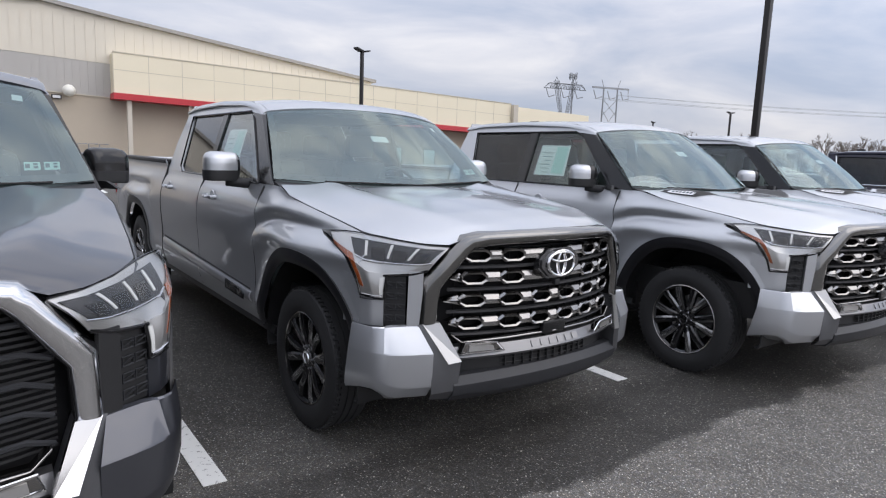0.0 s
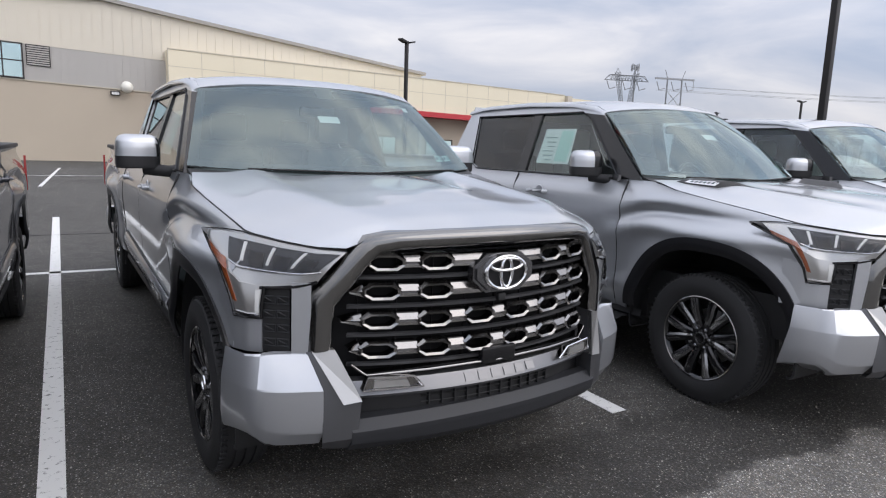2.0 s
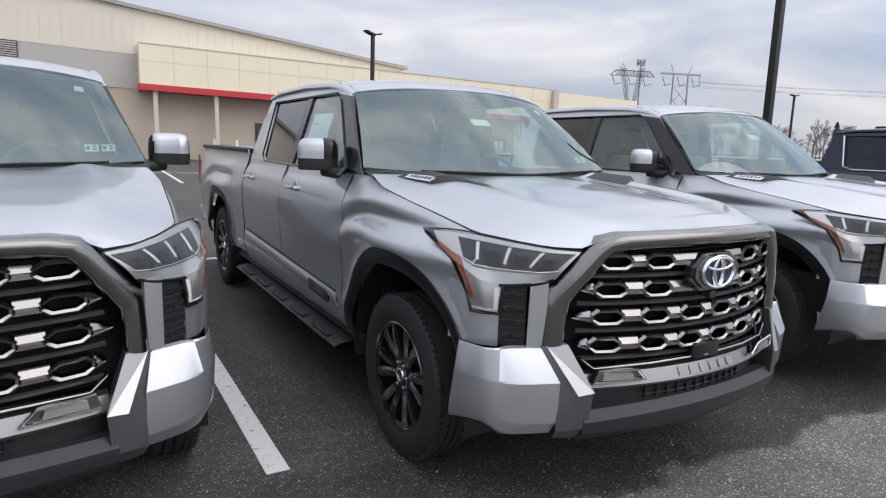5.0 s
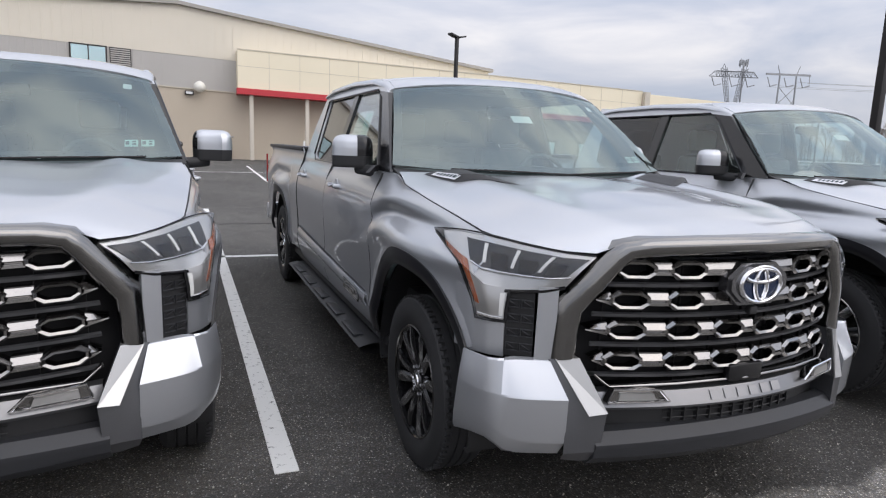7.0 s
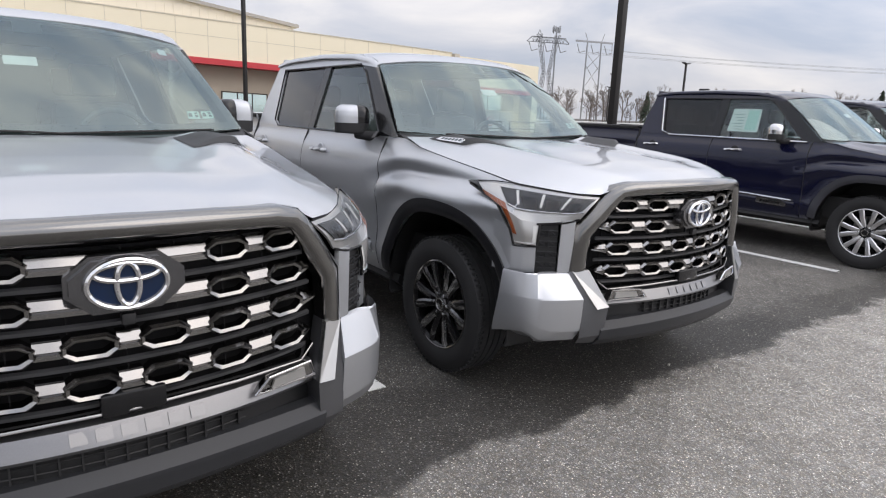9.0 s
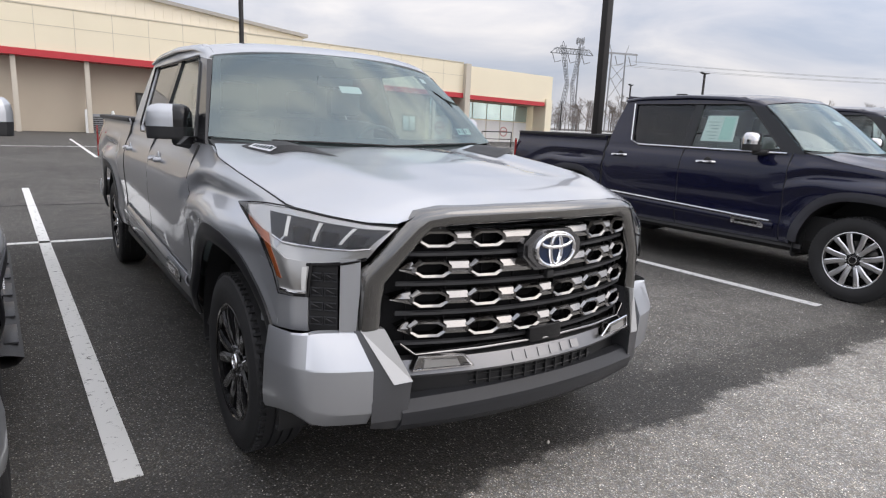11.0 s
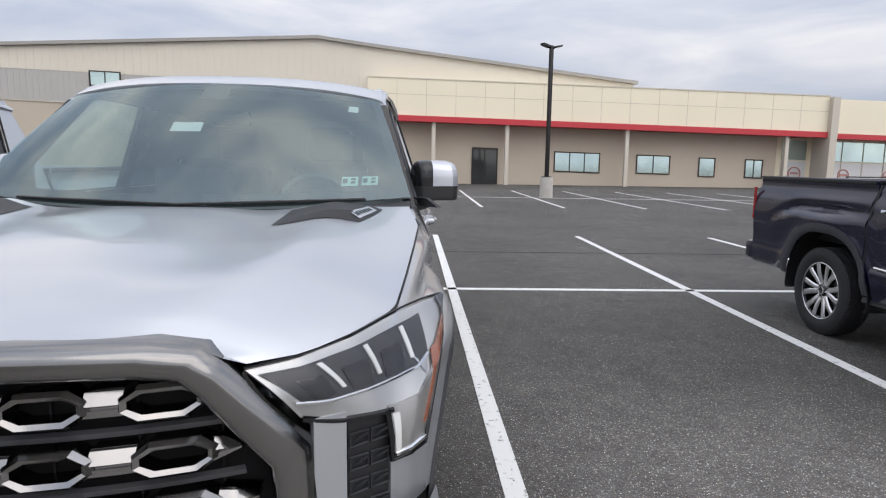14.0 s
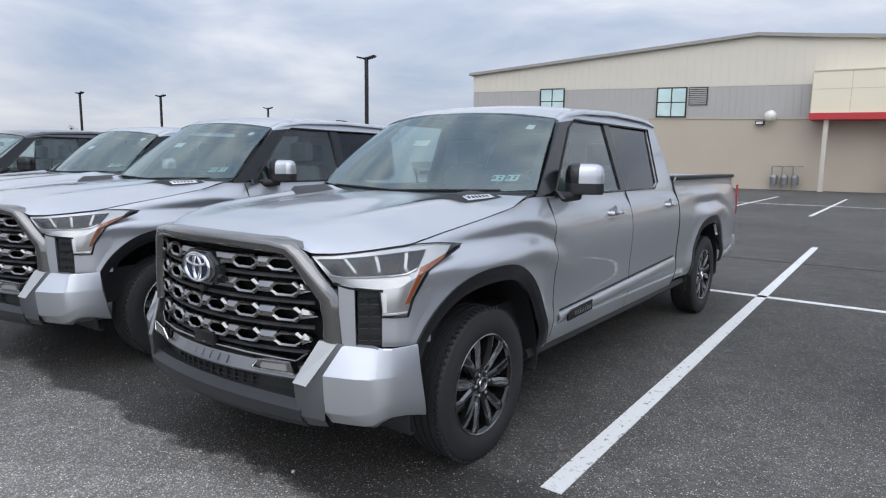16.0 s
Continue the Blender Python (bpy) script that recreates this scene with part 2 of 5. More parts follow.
def smooth(table, t):
    """The same, eased by averaging a short stretch of the table."""
    span = (table[-1][0] - table[0][0]) * 0.03
    vals = [lerp(table, t + k * span) for k in (-1, -0.5, 0, 0.5, 1)]
    if isinstance(vals[0], float):
        return sum(vals) / 5
    return [sum(v) / 5 for v in zip(*vals)]


# ---------- the pick-up truck: x across, y back from the nose, z up ----------
AXLE_F, HUB_Z, ARCH_R = 0.97, 0.405, 0.615
SIDE = [(0.38, 0.925), (0.46, 0.958), (0.54, 0.985), (0.62, 1.003), (0.70, 0.990), (0.80, 0.992), (0.95, 1.004), (1.06, 1.008), (1.15, 1.0), (1.24, 0.978), (1.30, 0.955), (1.345, 0.928), (1.45, 0.915)]
FENDER_TOP = [(0.30, 1.10), (0.40, 1.14), (0.48, 1.176), (0.72, 1.218), (1.0, 1.260), (1.28, 1.306), (1.50, 1.350), (1.72, 1.354)]


def side_x(y, z, rear):
    x = smooth(SIDE, z)
    if y < 0.75:
        x -= 0.34 * (0.75 - y) ** 2
    if y > 6.0:
        x -= 0.10 * (y - 6.0) ** 2
    for yc in (AXLE_F, rear):
        r = math.hypot(y - yc, z - HUB_Z)
        x += 0.026 * math.exp(-(((r - 0.61) / 0.09) ** 2))
        up = math.exp(-(((y - yc - 0.10) / 0.66) ** 4))
        drop = 0.10 * max(0, (y - yc - 0.35) / 0.45) ** 2
        zc = (1.195 if yc == AXLE_F else 1.20) - drop
        x += up * (0.026 * math.exp(-(((z - zc + 0.135) / 0.055) ** 2)) - 0.042 * math.exp(-(((z - zc + 0.035) / 0.042) ** 2)) + 0.012 * math.exp(-(((z - zc - 0.05) / 0.03) ** 2)))
    return x


def arch(y, low, rear):
    z = low
    for yc in (AXLE_F, rear):
        d = abs(y - yc)
        if d < ARCH_R:
            z = max(z, HUB_Z + ARCH_R * (1 - (d / ARCH_R) ** 2.5) ** (1 / 2.1))
    return z


def side_panel(s, y0, y1, low, top, rear, nu, nv=22, edge_x=None, front_low=None):
    """Outer skin from y0 to y1, down to the sill or the wheel arch, rounded over at its top edge."""
    def fn(u, v):
        y = y0 + (y1 - y0) * u
        zb = arch(y, low, rear)
        if front_low is not None and y < AXLE_F:
            zb = max(zb, front_low)
        zt = top(y)
        z = zb + (zt - zb) * v
        x = side_x(y, z, rear)
        if edge_x:
            d = (zt - z) / 0.13
            if d < 1:
                x += (edge_x(y) - x) * (1 - d) ** 1.8
        return (s * x, y, z)
    return surf(fn, nu, nv, 0.012)


def wing_edge(y):
    return lerp([(0.40, 0.868), (0.48, 0.890), (0.72, 0.910), (1.0, 0.927), (1.28, 0.941), (1.50, 0.915), (1.72, 0.926)], y)


def side_line(s, pts, rear, off=0.003, width=0.004):
    bm = bmesh.new()
    return tube([(s * (side_x(y, z, rear) + off), y, z) for y, z in pts], width, 6, bm)


def cab_x(z):
    return 0.928 - 0.152 * (z - 1.345) / 0.505 - 0.02 * ((z - 1.345) / 0.505) ** 2


def cab_piece(name, s, outline, mat, parent, proud=0.0, thick=0.03, label=""):
    ol = [(s * (cab_x(z) + proud), y, z) for y, z in outline]
    return part(name, prism(ol, (-s * thick, 0, 0)), mat, parent, label)


def hood_edge(v):
    return lerp([(0, 0.545, 0.108, 1.188), (0.05, 0.605, 0.142, 1.150), (0.12, 0.715, 0.215, 1.152), (0.2, 0.80, 0.322, 1.165), (0.3, 0.885, 0.48, 1.182),
                 (0.45, 0.905, 0.72, 1.222), (0.65, 0.922, 1.0, 1.262), (0.85, 0.937, 1.28, 1.308), (1, 0.90, 1.50, 1.36)], v)


def hood_point(u, v):
    a = abs(u)
    ex, ey, ez = hood_edge(v)
    cy = 0.03 + 1.27 * v
    cz = lerp([(0, 1.222), (0.1, 1.262), (0.25, 1.295), (0.5, 1.325), (0.8, 1.35), (1.0, 1.362)], v)
    y = cy + (ey - cy) * a ** 2
    z = cz + (ez - cz) * a ** 3.2
    ramp = min(1, v / 0.35)
    z += ramp * (0.020 * math.exp(-(((a - 0.68) / 0.10) ** 2)) - 0.010 * math.exp(-(((a - 0.40) / 0.14) ** 2)))
    return (ex * u, y, z)


def nose_y(x):
    a = abs(x)
    return 0.36 * a * a if a < 0.80 else lerp([(0.80, 0.230), (0.88, 0.290), (0.93, 0.337), (0.965, 0.40), (0.985, 0.475), (1.0, 0.53)], a)


def screen_point(u, v):
    a = abs(u)
    bx, by, bz = 0.905 * u, 1.335 + 0.27 * a * a, 1.362 + 0.03 * a * a
    tx, ty, tz = 0.735 * u, 2.00 + 0.15 * a * a, 1.885 - 0.05 * a * a
    k = math.sin(math.pi * v) * 0.012
    return (bx + (tx - bx) * v, by + (ty - by) * v - k, bz + (tz - bz) * v + k)


def screen_patch(x0, x1, z0, z1, mat, parent, name, label="", off=0.008, bars=0):
    """A small flat sticker lying just inside the windscreen."""
    def at(x, z):
        v = (z - 1.37) / 0.5
        u = x / (0.905 + (0.735 - 0.905) * v)
        p = screen_point(u, v)
        return (p[0], p[1] + off, p[2] - off)
    bm = surf(lambda i, j: at(x0 + (x1 - x0) * i, z0 + (z1 - z0) * j), 3, 1)
    ob = part(name, bm, mat, parent, label)
    if bars:
        b2 = bmesh.new()
        for k in range(bars):
            xa = x0 + (x1 - x0) * (k + 0.15) / bars
            xb = x0 + (x1 - x0) * (k + 0.7) / bars
            for (za, zb) in ((0.2, 0.45), (0.6, 0.8)) if k % 2 else ((0.25, 0.75),):
                surf(lambda i, j: Vector(at(xa + (xb - xa) * i, z0 + (z1 - z0) * (za + (zb - za) * j))) + Vector((0, -0.003, 0.002)), 1, 1, bm=b2)
        part("print", b2, INK, ob)
    return ob


def wheel(parent, s, y, style):
    root = new("wheel")
    root.parent = parent
    root.location = (s * 0.995, y + 0.012, HUB_Z)
    if s < 0:
        root.rotation_euler = (0, 0, math.pi)
    R = 0.405
    prof = [(-0.225, 0.262), (-0.24, 0.30), (-0.245, 0.34), (-0.235, 0.385), (-0.215, 0.400)]
    x = -0.205
    while x < -0.045:
        prof += [(x, R), (x + 0.032, R), (x + 0.034, R - 0.009), (x + 0.041, R - 0.009)]
        x += 0.043
    prof += [(-0.03, 0.400), (-0.012, 0.387), (0.0, 0.35), (0.002, 0.325), (-0.002, 0.30), (-0.012, 0.272), (-0.02, 0.262)]
    bm = lathe(prof, 72)
    for k in range(72):
        a = 2 * math.pi * k / 72
        own = box(-0.047, -0.007, 0.386, -0.019, 0.007, 0.4065)
        bmesh.ops.rotate(own, verts=own.verts, cent=(0, 0, 0), matrix=Matrix.Rotation(a, 3, "X"))
        merge(bm, own)
    tyre = part("tyre", bm, RUBBER, root, angle=25)
    rimmat = WHEEL_BLACK if style == "black" else MACHINED
    bm = lathe([(-0.20, 0.25), (-0.03, 0.245), (-0.015, 0.262), (-0.022, 0.266), (-0.2, 0.262)], 64, closed=True)
    rim = part("rim", bm, [WHEEL_BLACK], root)
    part("rim_lip", lathe([(-0.014, 0.256), (-0.010, 0.262), (-0.013, 0.267), (-0.02, 0.264)], 64, closed=True), MACHINED if style != "black" else GUNMETAL, rim)
    part("brake_disc", lathe([(-0.13, 0.05), (-0.13, 0.175), (-0.15, 0.175), (-0.15, 0.05)], 40, closed=True), MACHINED, root, "grey steel brake disc")
    part("barrel_back", lathe([(-0.19, 0.001), (-0.19, 0.25)], 40), BLACK, root)
    for k in range(6):
        for half in (-1, 1):
            a = 2 * math.pi * (k + 0.5) / 6
            bm = bmesh.new()
            sec = []
            face = 0.8 if style == "black" else 1.05
            for r, off, w, dx in ((0.045, 0.012, 0.020, -0.045), (0.10, 0.022, 0.023, -0.030), (0.17, 0.038, 0.027, -0.020), (0.215, 0.054, 0.028, -0.016), (0.254, 0.064, 0.030, -0.020)):
                o = half * off
                ring = [(dx - 0.035, o - w - 0.004, r), (dx - 0.009, o - w, r), (dx, o - w * 0.55 * face, r), (dx, o + w * 0.55 * face, r), (dx - 0.009, o + w, r), (dx - 0.035, o + w + 0.004, r)]
                sec.append([bm.verts.new(p) for p in ring])
            for p, q in zip(sec, sec[1:]):
                for j in range(6):
                    f = bm.faces.new((p[j], p[(j + 1) % 6], q[(j + 1) % 6], q[j]))
                    if style != "black" and j in (1, 2, 3):
                        f.material_index = 1
                    # highlights on the black spokes, painted as facets of a lighter grey alloy
                    if style == "black" and j in ((1, 2) if half == 1 else (3,)) and p is not sec[0]:
                        f.material_index = 1
            bmesh.ops.recalc_face_normals(bm, faces=bm.faces)
            bmesh.ops.rotate(bm, verts=bm.verts, cent=(0, 0, 0), matrix=Matrix.Rotation(a, 3, "X"))
            part("spoke", bm, [WHEEL_BLACK, MACHINED if style != "black" else NUT_AND_GLINT], root)
    bm = lathe([(-0.06, 0.0), (-0.06, 0.085), (-0.045, 0.08), (-0.038, 0.05), (-0.03, 0.045), (-0.026, 0.0)], 36)
    part("hub", bm, WHEEL_BLACK, root)
    bm = lathe([(-0.027, 0.030), (-0.022, 0.031), (-0.022, 0.036), (-0.028, 0.038)], 32, closed=True)
    part("centre_cap", bm, CHROME, root, "chrome-ringed centre cap")
    for k in range(6):
        a = 2 * math.pi * k / 6
        bm = lathe([(-0.05, 0.0105), (-0.028, 0.010), (-0.024, 0.006), (-0.024, 0.0)], 8, centre=(0, math.cos(a) * 0.064, math.sin(a) * 0.064))
        part("lug_nut", bm, CHROME if style != "black" else NUT_AND_GLINT, root)
    return root


def hexagon(cx, cz, hw, hh):
    k = hh * 0.75
    return [(cx - hw, cz), (cx - hw, cz), (cx - hw + k, cz + hh), (cx + hw - k, cz + hh), (cx + hw, cz), (cx + hw - k, cz - hh), (cx - hw + k, cz - hh)][1:]


def ring_plate(cx, cz, hw, hh, rim, depth, bm, y_off=0.0, mat=0):
    """A six-sided frame with an open middle, following the nose's curve."""
    def oct8(w, h):
        return [(cx - w, cz - h * 0.35), (cx - w, cz + h * 0.35), (cx - w * 0.58, cz + h), (cx + w * 0.58, cz + h), (cx + w, cz + h * 0.35), (cx + w, cz - h * 0.35), (cx + w * 0.58, cz - h), (cx - w * 0.58, cz - h)]
    o, i = oct8(hw, hh), oct8(hw - rim, hh - rim)
    m = oct8(hw - rim * 0.45, hh - rim * 0.45)
    def lay(pts, dy):
        return [bm.verts.new((x, nose_y(x) + y_off + dy, z)) for x, z in pts]
    rings = [lay(o, depth), lay(o, 0.012), lay(m, 0.0), lay(i, 0.006), lay(i, depth)]
    fs = []
    for p, q in zip(rings, rings[1:]):
        fs += [bm.faces.new((p[k], p[(k + 1) % 8], q[(k + 1) % 8], q[k])) for k in range(8)]
    for f in fs:
        f.material_index = mat
    bmesh.ops.recalc_face_normals(bm, faces=fs)


def grille_bars(root):
    """Four rows of linked hexagon cells and faceted links."""
    rows = [(1.096, [-0.475, -0.285, 0.285, 0.475], False), (0.984, [-0.490, -0.287, 0.287, 0.490], False),
            (0.872, [-0.495, -0.287, -0.094, 0.094, 0.287, 0.495], True), (0.757, [-0.500, -0.288, -0.095, 0.095, 0.288, 0.500], True)]
    ends = {0: 0.50, 1: 0.60, 2: 0.628, 3: 0.60}
    for n, (z, cells, full) in enumerate(rows):
        bm = bmesh.new()
        for c in cells:
            ring_plate(c, z, 0.072, 0.036, 0.016, 0.05, bm, 0.002)
        stops = [(-ends[n], cells[0] - 0.064)]
        for a, b in zip(cells, cells[1:]):
            stops.append((a + 0.064, b - 0.064))
        stops.append((cells[-1] + 0.064, ends[n]))
        for a, b in stops:
            if b - a < 0.02:
                continue
            tip_a, tip_b = (0.25 if a == -ends[n] else 1.0), (0.25 if b == ends[n] else 1.0)
            sec = [(0.030, 0.050), (0.0295, 0.020), (0.026, 0.014), (0.004, -0.001), (0.001, 0.002), (0.000, 0.011), (-0.005, 0.012), (-0.006, 0.004), (-0.019, 0.003), (-0.023, 0.012), (-0.026, 0.050)]
            def fn(u, v, a=a, b=b, ta=tip_a, tb=tip_b, z=z):
                k = v * (len(sec) - 1)
                dz, dy = lerp([(i, p[0], p[1]) for i, p in enumerate(sec)], k)
                x = a + (b - a) * u
                t = ta + (tb - ta) * u if (ta < 1 or tb < 1) else 1.0
                return (x, nose_y(x) + dy + 0.008 + (1 - t) * 0.012, z + dz * t)
            surf(fn, 6, len(sec) - 1, bm=bm)
        part("grille_bar", bm, GUNMETAL, root, "smoked chrome grille bar with hexagon cells", angle=20)
        bm = surf(lambda u, v, z=z: (-0.60 + 1.2 * u, nose_y(-0.6 + 1.2 * u) + 0.046 - 0.006 * v, z - 0.062 + 0.012 * v), 24, 1, 0.012)
        part("grille_slat", bm, CHEEK, root)
    bm = bmesh.new()
    for k in range(9):
        x = -0.56 + 0.14 * k
        box(x - 0.002, nose_y(x) + 0.05, 0.68, x + 0.002, nose_y(x) + 0.06, 1.13, bm)
    part("grille_mesh", bm, DEEP_BLACK, root)


def grille_lattice(root):
    """Black net of sloping bars, for the darker trim."""
    for n in range(5):
        z0 = 1.05 - 0.085 * n
        for s in (-1, 1):
            pts = []
            for k in range(9):
                x = s * (0.05 + 0.07 * k)
                dz = 0.028 if k in (2, 3, 6, 7) else 0.0
                pts.append((x, nose_y(x) + 0.03, z0 + dz))
            part("grille_bar", tube(pts, 0.009, 6), DARK_GREY, root, "matt grey lattice bar")
    part("grille_panel", surf(lambda u, v: (-0.3 + 0.6 * u, nose_y(-0.3 + 0.6 * u) + 0.02, 1.085 + 0.05 * v), 10, 2, 0.02), BLACK, root)
    bm = bmesh.new()
    for k in range(22):
        z = 0.69 + 0.02 * k
        surf(lambda u, v, z=z: (-0.62 + 1.24 * u, nose_y(-0.62 + 1.24 * u) + 0.05, z + 0.009 * v), 12, 1, 0.004, bm=bm)
    part("grille_mesh", bm, BLACK, root)


def nose_strip(pts_out, pts_in, depth, bm=None, lift=0.016):
    """A bevelled band between two lines of (x, z) on the curved nose."""
    bm = bm or bmesh.new()
    def lay(pts, dy):
        return [bm.verts.new((x, nose_y(x) + dy, z)) for x, z in pts]
    def mid(k):
        return [(a[0] + (b[0] - a[0]) * k, a[1] + (b[1] - a[1]) * k) for a, b in zip(pts_out, pts_in)]
    rings = [lay(pts_out, depth), lay(pts_out, 0.010), lay(mid(0.06), -lift * 0.15), lay(mid(0.17), -lift * 0.72), lay(mid(0.33), -lift), lay(mid(0.62), -lift * 0.92),
             lay(mid(0.82), -lift * 0.55), lay(mid(0.95), lift * 0.2), lay(pts_in, 0.016), lay(pts_in, depth + 0.02)]
    for p, q in zip(rings, rings[1:]):
        for k in range(len(p) - 1):
            bm.faces.new((p[k], p[k + 1], q[k + 1], q[k]))
    bmesh.ops.recalc_face_normals(bm, faces=bm.faces)
    return bm


HL_TOP = [(0.0, 0.612, 0.148, 1.138), (0.2, 0.70, 0.205, 1.143), (0.42, 0.80, 0.318, 1.157), (0.66, 0.888, 0.470, 1.174), (0.84, 0.955, 0.59, 1.180), (1.0, 1.004, 0.715, 1.172)]
HL_MID = [(0.0, 0.712, 0.178, 1.028), (0.2, 0.780, 0.210, 1.012), (0.42, 0.850, 0.262, 1.005), (0.60, 0.902, 0.312, 1.000), (0.72, 0.952, 0.350, 1.008), (0.84, 0.994, 0.440, 1.060), (0.92, 1.006, 0.55, 1.110), (1.0, 1.004, 0.70, 1.160)]


def lamp_point(u, v, out=0.0):
    """v: 0 at the lower edge of the lamp's upper band, 1 at the hood."""
    a, b = lerp(HL_MID, u), lerp(HL_TOP, u)
    bul = 0.012 * math.sin(math.pi * v)
    return (a[0] + (b[0] - a[0]) * v + 0.55 * (bul + out), a[1] + (b[1] - a[1]) * v - 0.7 * (bul + out), a[2] + (b[2] - a[2]) * v + 0.35 * (bul + out))


def headlight(root, s):
    """Upper lens band over a silver bezel, with a limb that drops beside the vent."""
    def m(p):
        return (s * p[0], p[1], p[2])
    lamp = part("headlight", surf(lambda u, v: m(lamp_point(u, v, -0.004)), 24, 8, 0.01), LAMP_SILVER, root, "headlight with silver bezel and amber marker")
    # dark chamber between the brow and the bezel, narrowing to the outside
    def bowl(u, v, out=0.0):
        w = 0.02 + 0.765 * u
        low, high = 0.27 + 0.05 * u, 0.88 - 0.02 * u
        return m(lamp_point(w + 0.05 * (1 - v) * (1 - u), low + (high - low) * v, out))
    part("lamp_bowl", surf(lambda u, v: bowl(u, v, 0.001), 18, 5, 0.003), LAMP_BOWL, lamp)
    for k in range(3):
        u0 = 0.30 + 0.27 * k
        part("projector", surf(lambda u, v, u0=u0: bowl(u0 - 0.19 + 0.16 * u, 0.10 + 0.55 * v, 0.003), 4, 3, 0.004), BLACK_GLOSS, lamp)
        part("light_guide", surf(lambda u, v, u0=u0: bowl(u0 + 0.02 + 0.028 * u - 0.035 * v, 0.22 + 0.72 * v, 0.005), 1, 4, 0.004), LAMP_WHITE, lamp)
    part("bezel_edge", tube([m(lamp_point(0.03 + 0.75 * k / 12, 0.27 + 0.05 * k / 12, 0.004)) for k in range(13)], 0.004, 6), CHROME, lamp)
    part("lens", surf(lambda u, v: m(lamp_point(0.01 + 0.93 * u, 0.03 + 0.94 * v, 0.010)), 24, 6), LENS_GLASS, lamp).visible_shadow = False
    part("marker", surf(lambda u, v: m(lamp_point(0.80 + 0.14 * u, 0.02 + 0.30 * v, 0.004)), 8, 3, 0.003), AMBER, lamp, "amber side marker")
    part("dark_tip", surf(lambda u, v: m(lamp_point(0.935 + 0.065 * u, 0.02 + 0.96 * v, 0.006)), 4, 4, 0.004), BLACK_GLOSS, lamp)
    # the limb that drops beside the vent
    def limb(u, v, out=0.0):
        top = lerp(HL_MID, 0.53 + 0.33 * u)
        xb = 0.894 + 0.066 * u
        low = (xb, nose_y(xb) - 0.012, 0.888)
        bul = 0.008 * math.sin(math.pi * min(1, v)) + out
        k = max(0, v) ** (1 + 0.5 * u)
        return (low[0] + (top[0] - low[0]) * k + 0.5 * bul, low[1] + (top[1] - low[1]) * k - 0.5 * bul, low[2] + (top[2] + 0.006 - low[2]) * v)
    part("limb", surf(lambda u, v: m(limb(u, v)), 12, 10, 0.012), LAMP_SILVER, lamp)
    part("running_light", surf(lambda u, v: m(limb(0.04 + 0.16 * u, 0.12 + 0.72 * v, 0.003)), 2, 6, 0.003), LAMP_WHITE, lamp, "white running-light strip")
    part("marker_lower", surf(lambda u, v: m(limb(0.84 + 0.13 * u, 0.30 + 0.72 * v, 0.004)), 2, 8, 0.003), AMBER, lamp)
    part("limb_foot", tube([m(limb(0.02, 0.06, 0.003)), m(limb(0.5, 0.06, 0.003)), m(limb(0.98, 0.06, 0.003))], 0.006, 6), CHROME, lamp)
    part("limb_trim", tube([m(limb(-0.05, 0.95, 0.0)), m(limb(-0.05, 0.4, 0.0)), m(limb(-0.05, -0.03, 0.0)), m(limb(0.5, -0.03, 0.002)), m(limb(1.02, -0.03, 0.002)), m(limb(1.03, 0.35, 0.002)), m(limb(1.05, 0.95, 0.002))], 0.007, 6), BLACK_GLOSS, lamp)
    part("bezel_trim", tube([m(lamp_point(0.56 * k / 10, -0.03, -0.002)) for k in range(11)], 0.007, 6), BLACK_GLOSS, lamp)
    part("outer_gap", tube([m(lamp_point(0.86 + 0.14 * k / 8, -0.03, 0.0)) for k in range(9)], 0.005, 6), BLACK_GLOSS, lamp)
    part("eyelid", tube([m(lamp_point(u, 1.03, 0.002)) for u in [k / 16 for k in range(17)]], 0.0032, 6), BLACK_GLOSS, lamp)


def bumper_corner(root, s, mat):
    path = [(0, 0.714, 0.105), (0.1, 0.76, 0.121), (0.2, 0.81, 0.140), (0.3, 0.86, 0.162), (0.4, 0.905, 0.190), (0.45, 0.93, 0.211), (0.52, 0.955, 0.245), (0.6, 0.974, 0.285), (0.75, 0.996, 0.345), (0.9, 1.008, 0.392), (1.0, 1.012, 0.412)]
    prof = [(0.757, 0.105), (0.750, 0.088), (0.640, 0.004), (0.632, 0.0), (0.475, 0.010), (0.462, 0.014), (0.405, 0.055), (0.385, 0.10)]
    bm = bmesh.new()
    grid = []
    for t, x, y in path:
        side = min(1, max(0, (t - 0.36) / 0.24))
        row = []
        for z, inset in prof:
            k = inset * (1 - 0.8 * side)
            zz = z + (0.065 * side * (1 - 0.6 * max(0, (t - 0.7) / 0.3)) if z < 0.5 else 0)
            xx = x + (max(0, z - 0.62) * 0.25 * max(0, 1 - 6 * t) if t < 0.17 else 0)
            yy = y + k * (1 - side) + 0.32 * max(0, 0.57 - z) * max(0, t - 0.7) / 0.3
            row.append(bm.verts.new((s * (xx - k * side), yy, zz)))
        row.append(bm.verts.new((s * (x * 0.9), y + 0.14 * (1 - side) + 0.02, 0.40)))
        grid.append(row)
    for p, q in zip(grid, grid[1:]):
        for j in range(len(p) - 1):
            bm.faces.new((p[j], q[j], q[j + 1], p[j + 1]))
    bm.faces.new(grid[0])
    bm.faces.new(grid[-1])
    bmesh.ops.recalc_face_normals(bm, faces=bm.faces)
    part("bumper_corner", bm, mat, root, "painted bumper corner", angle=17)


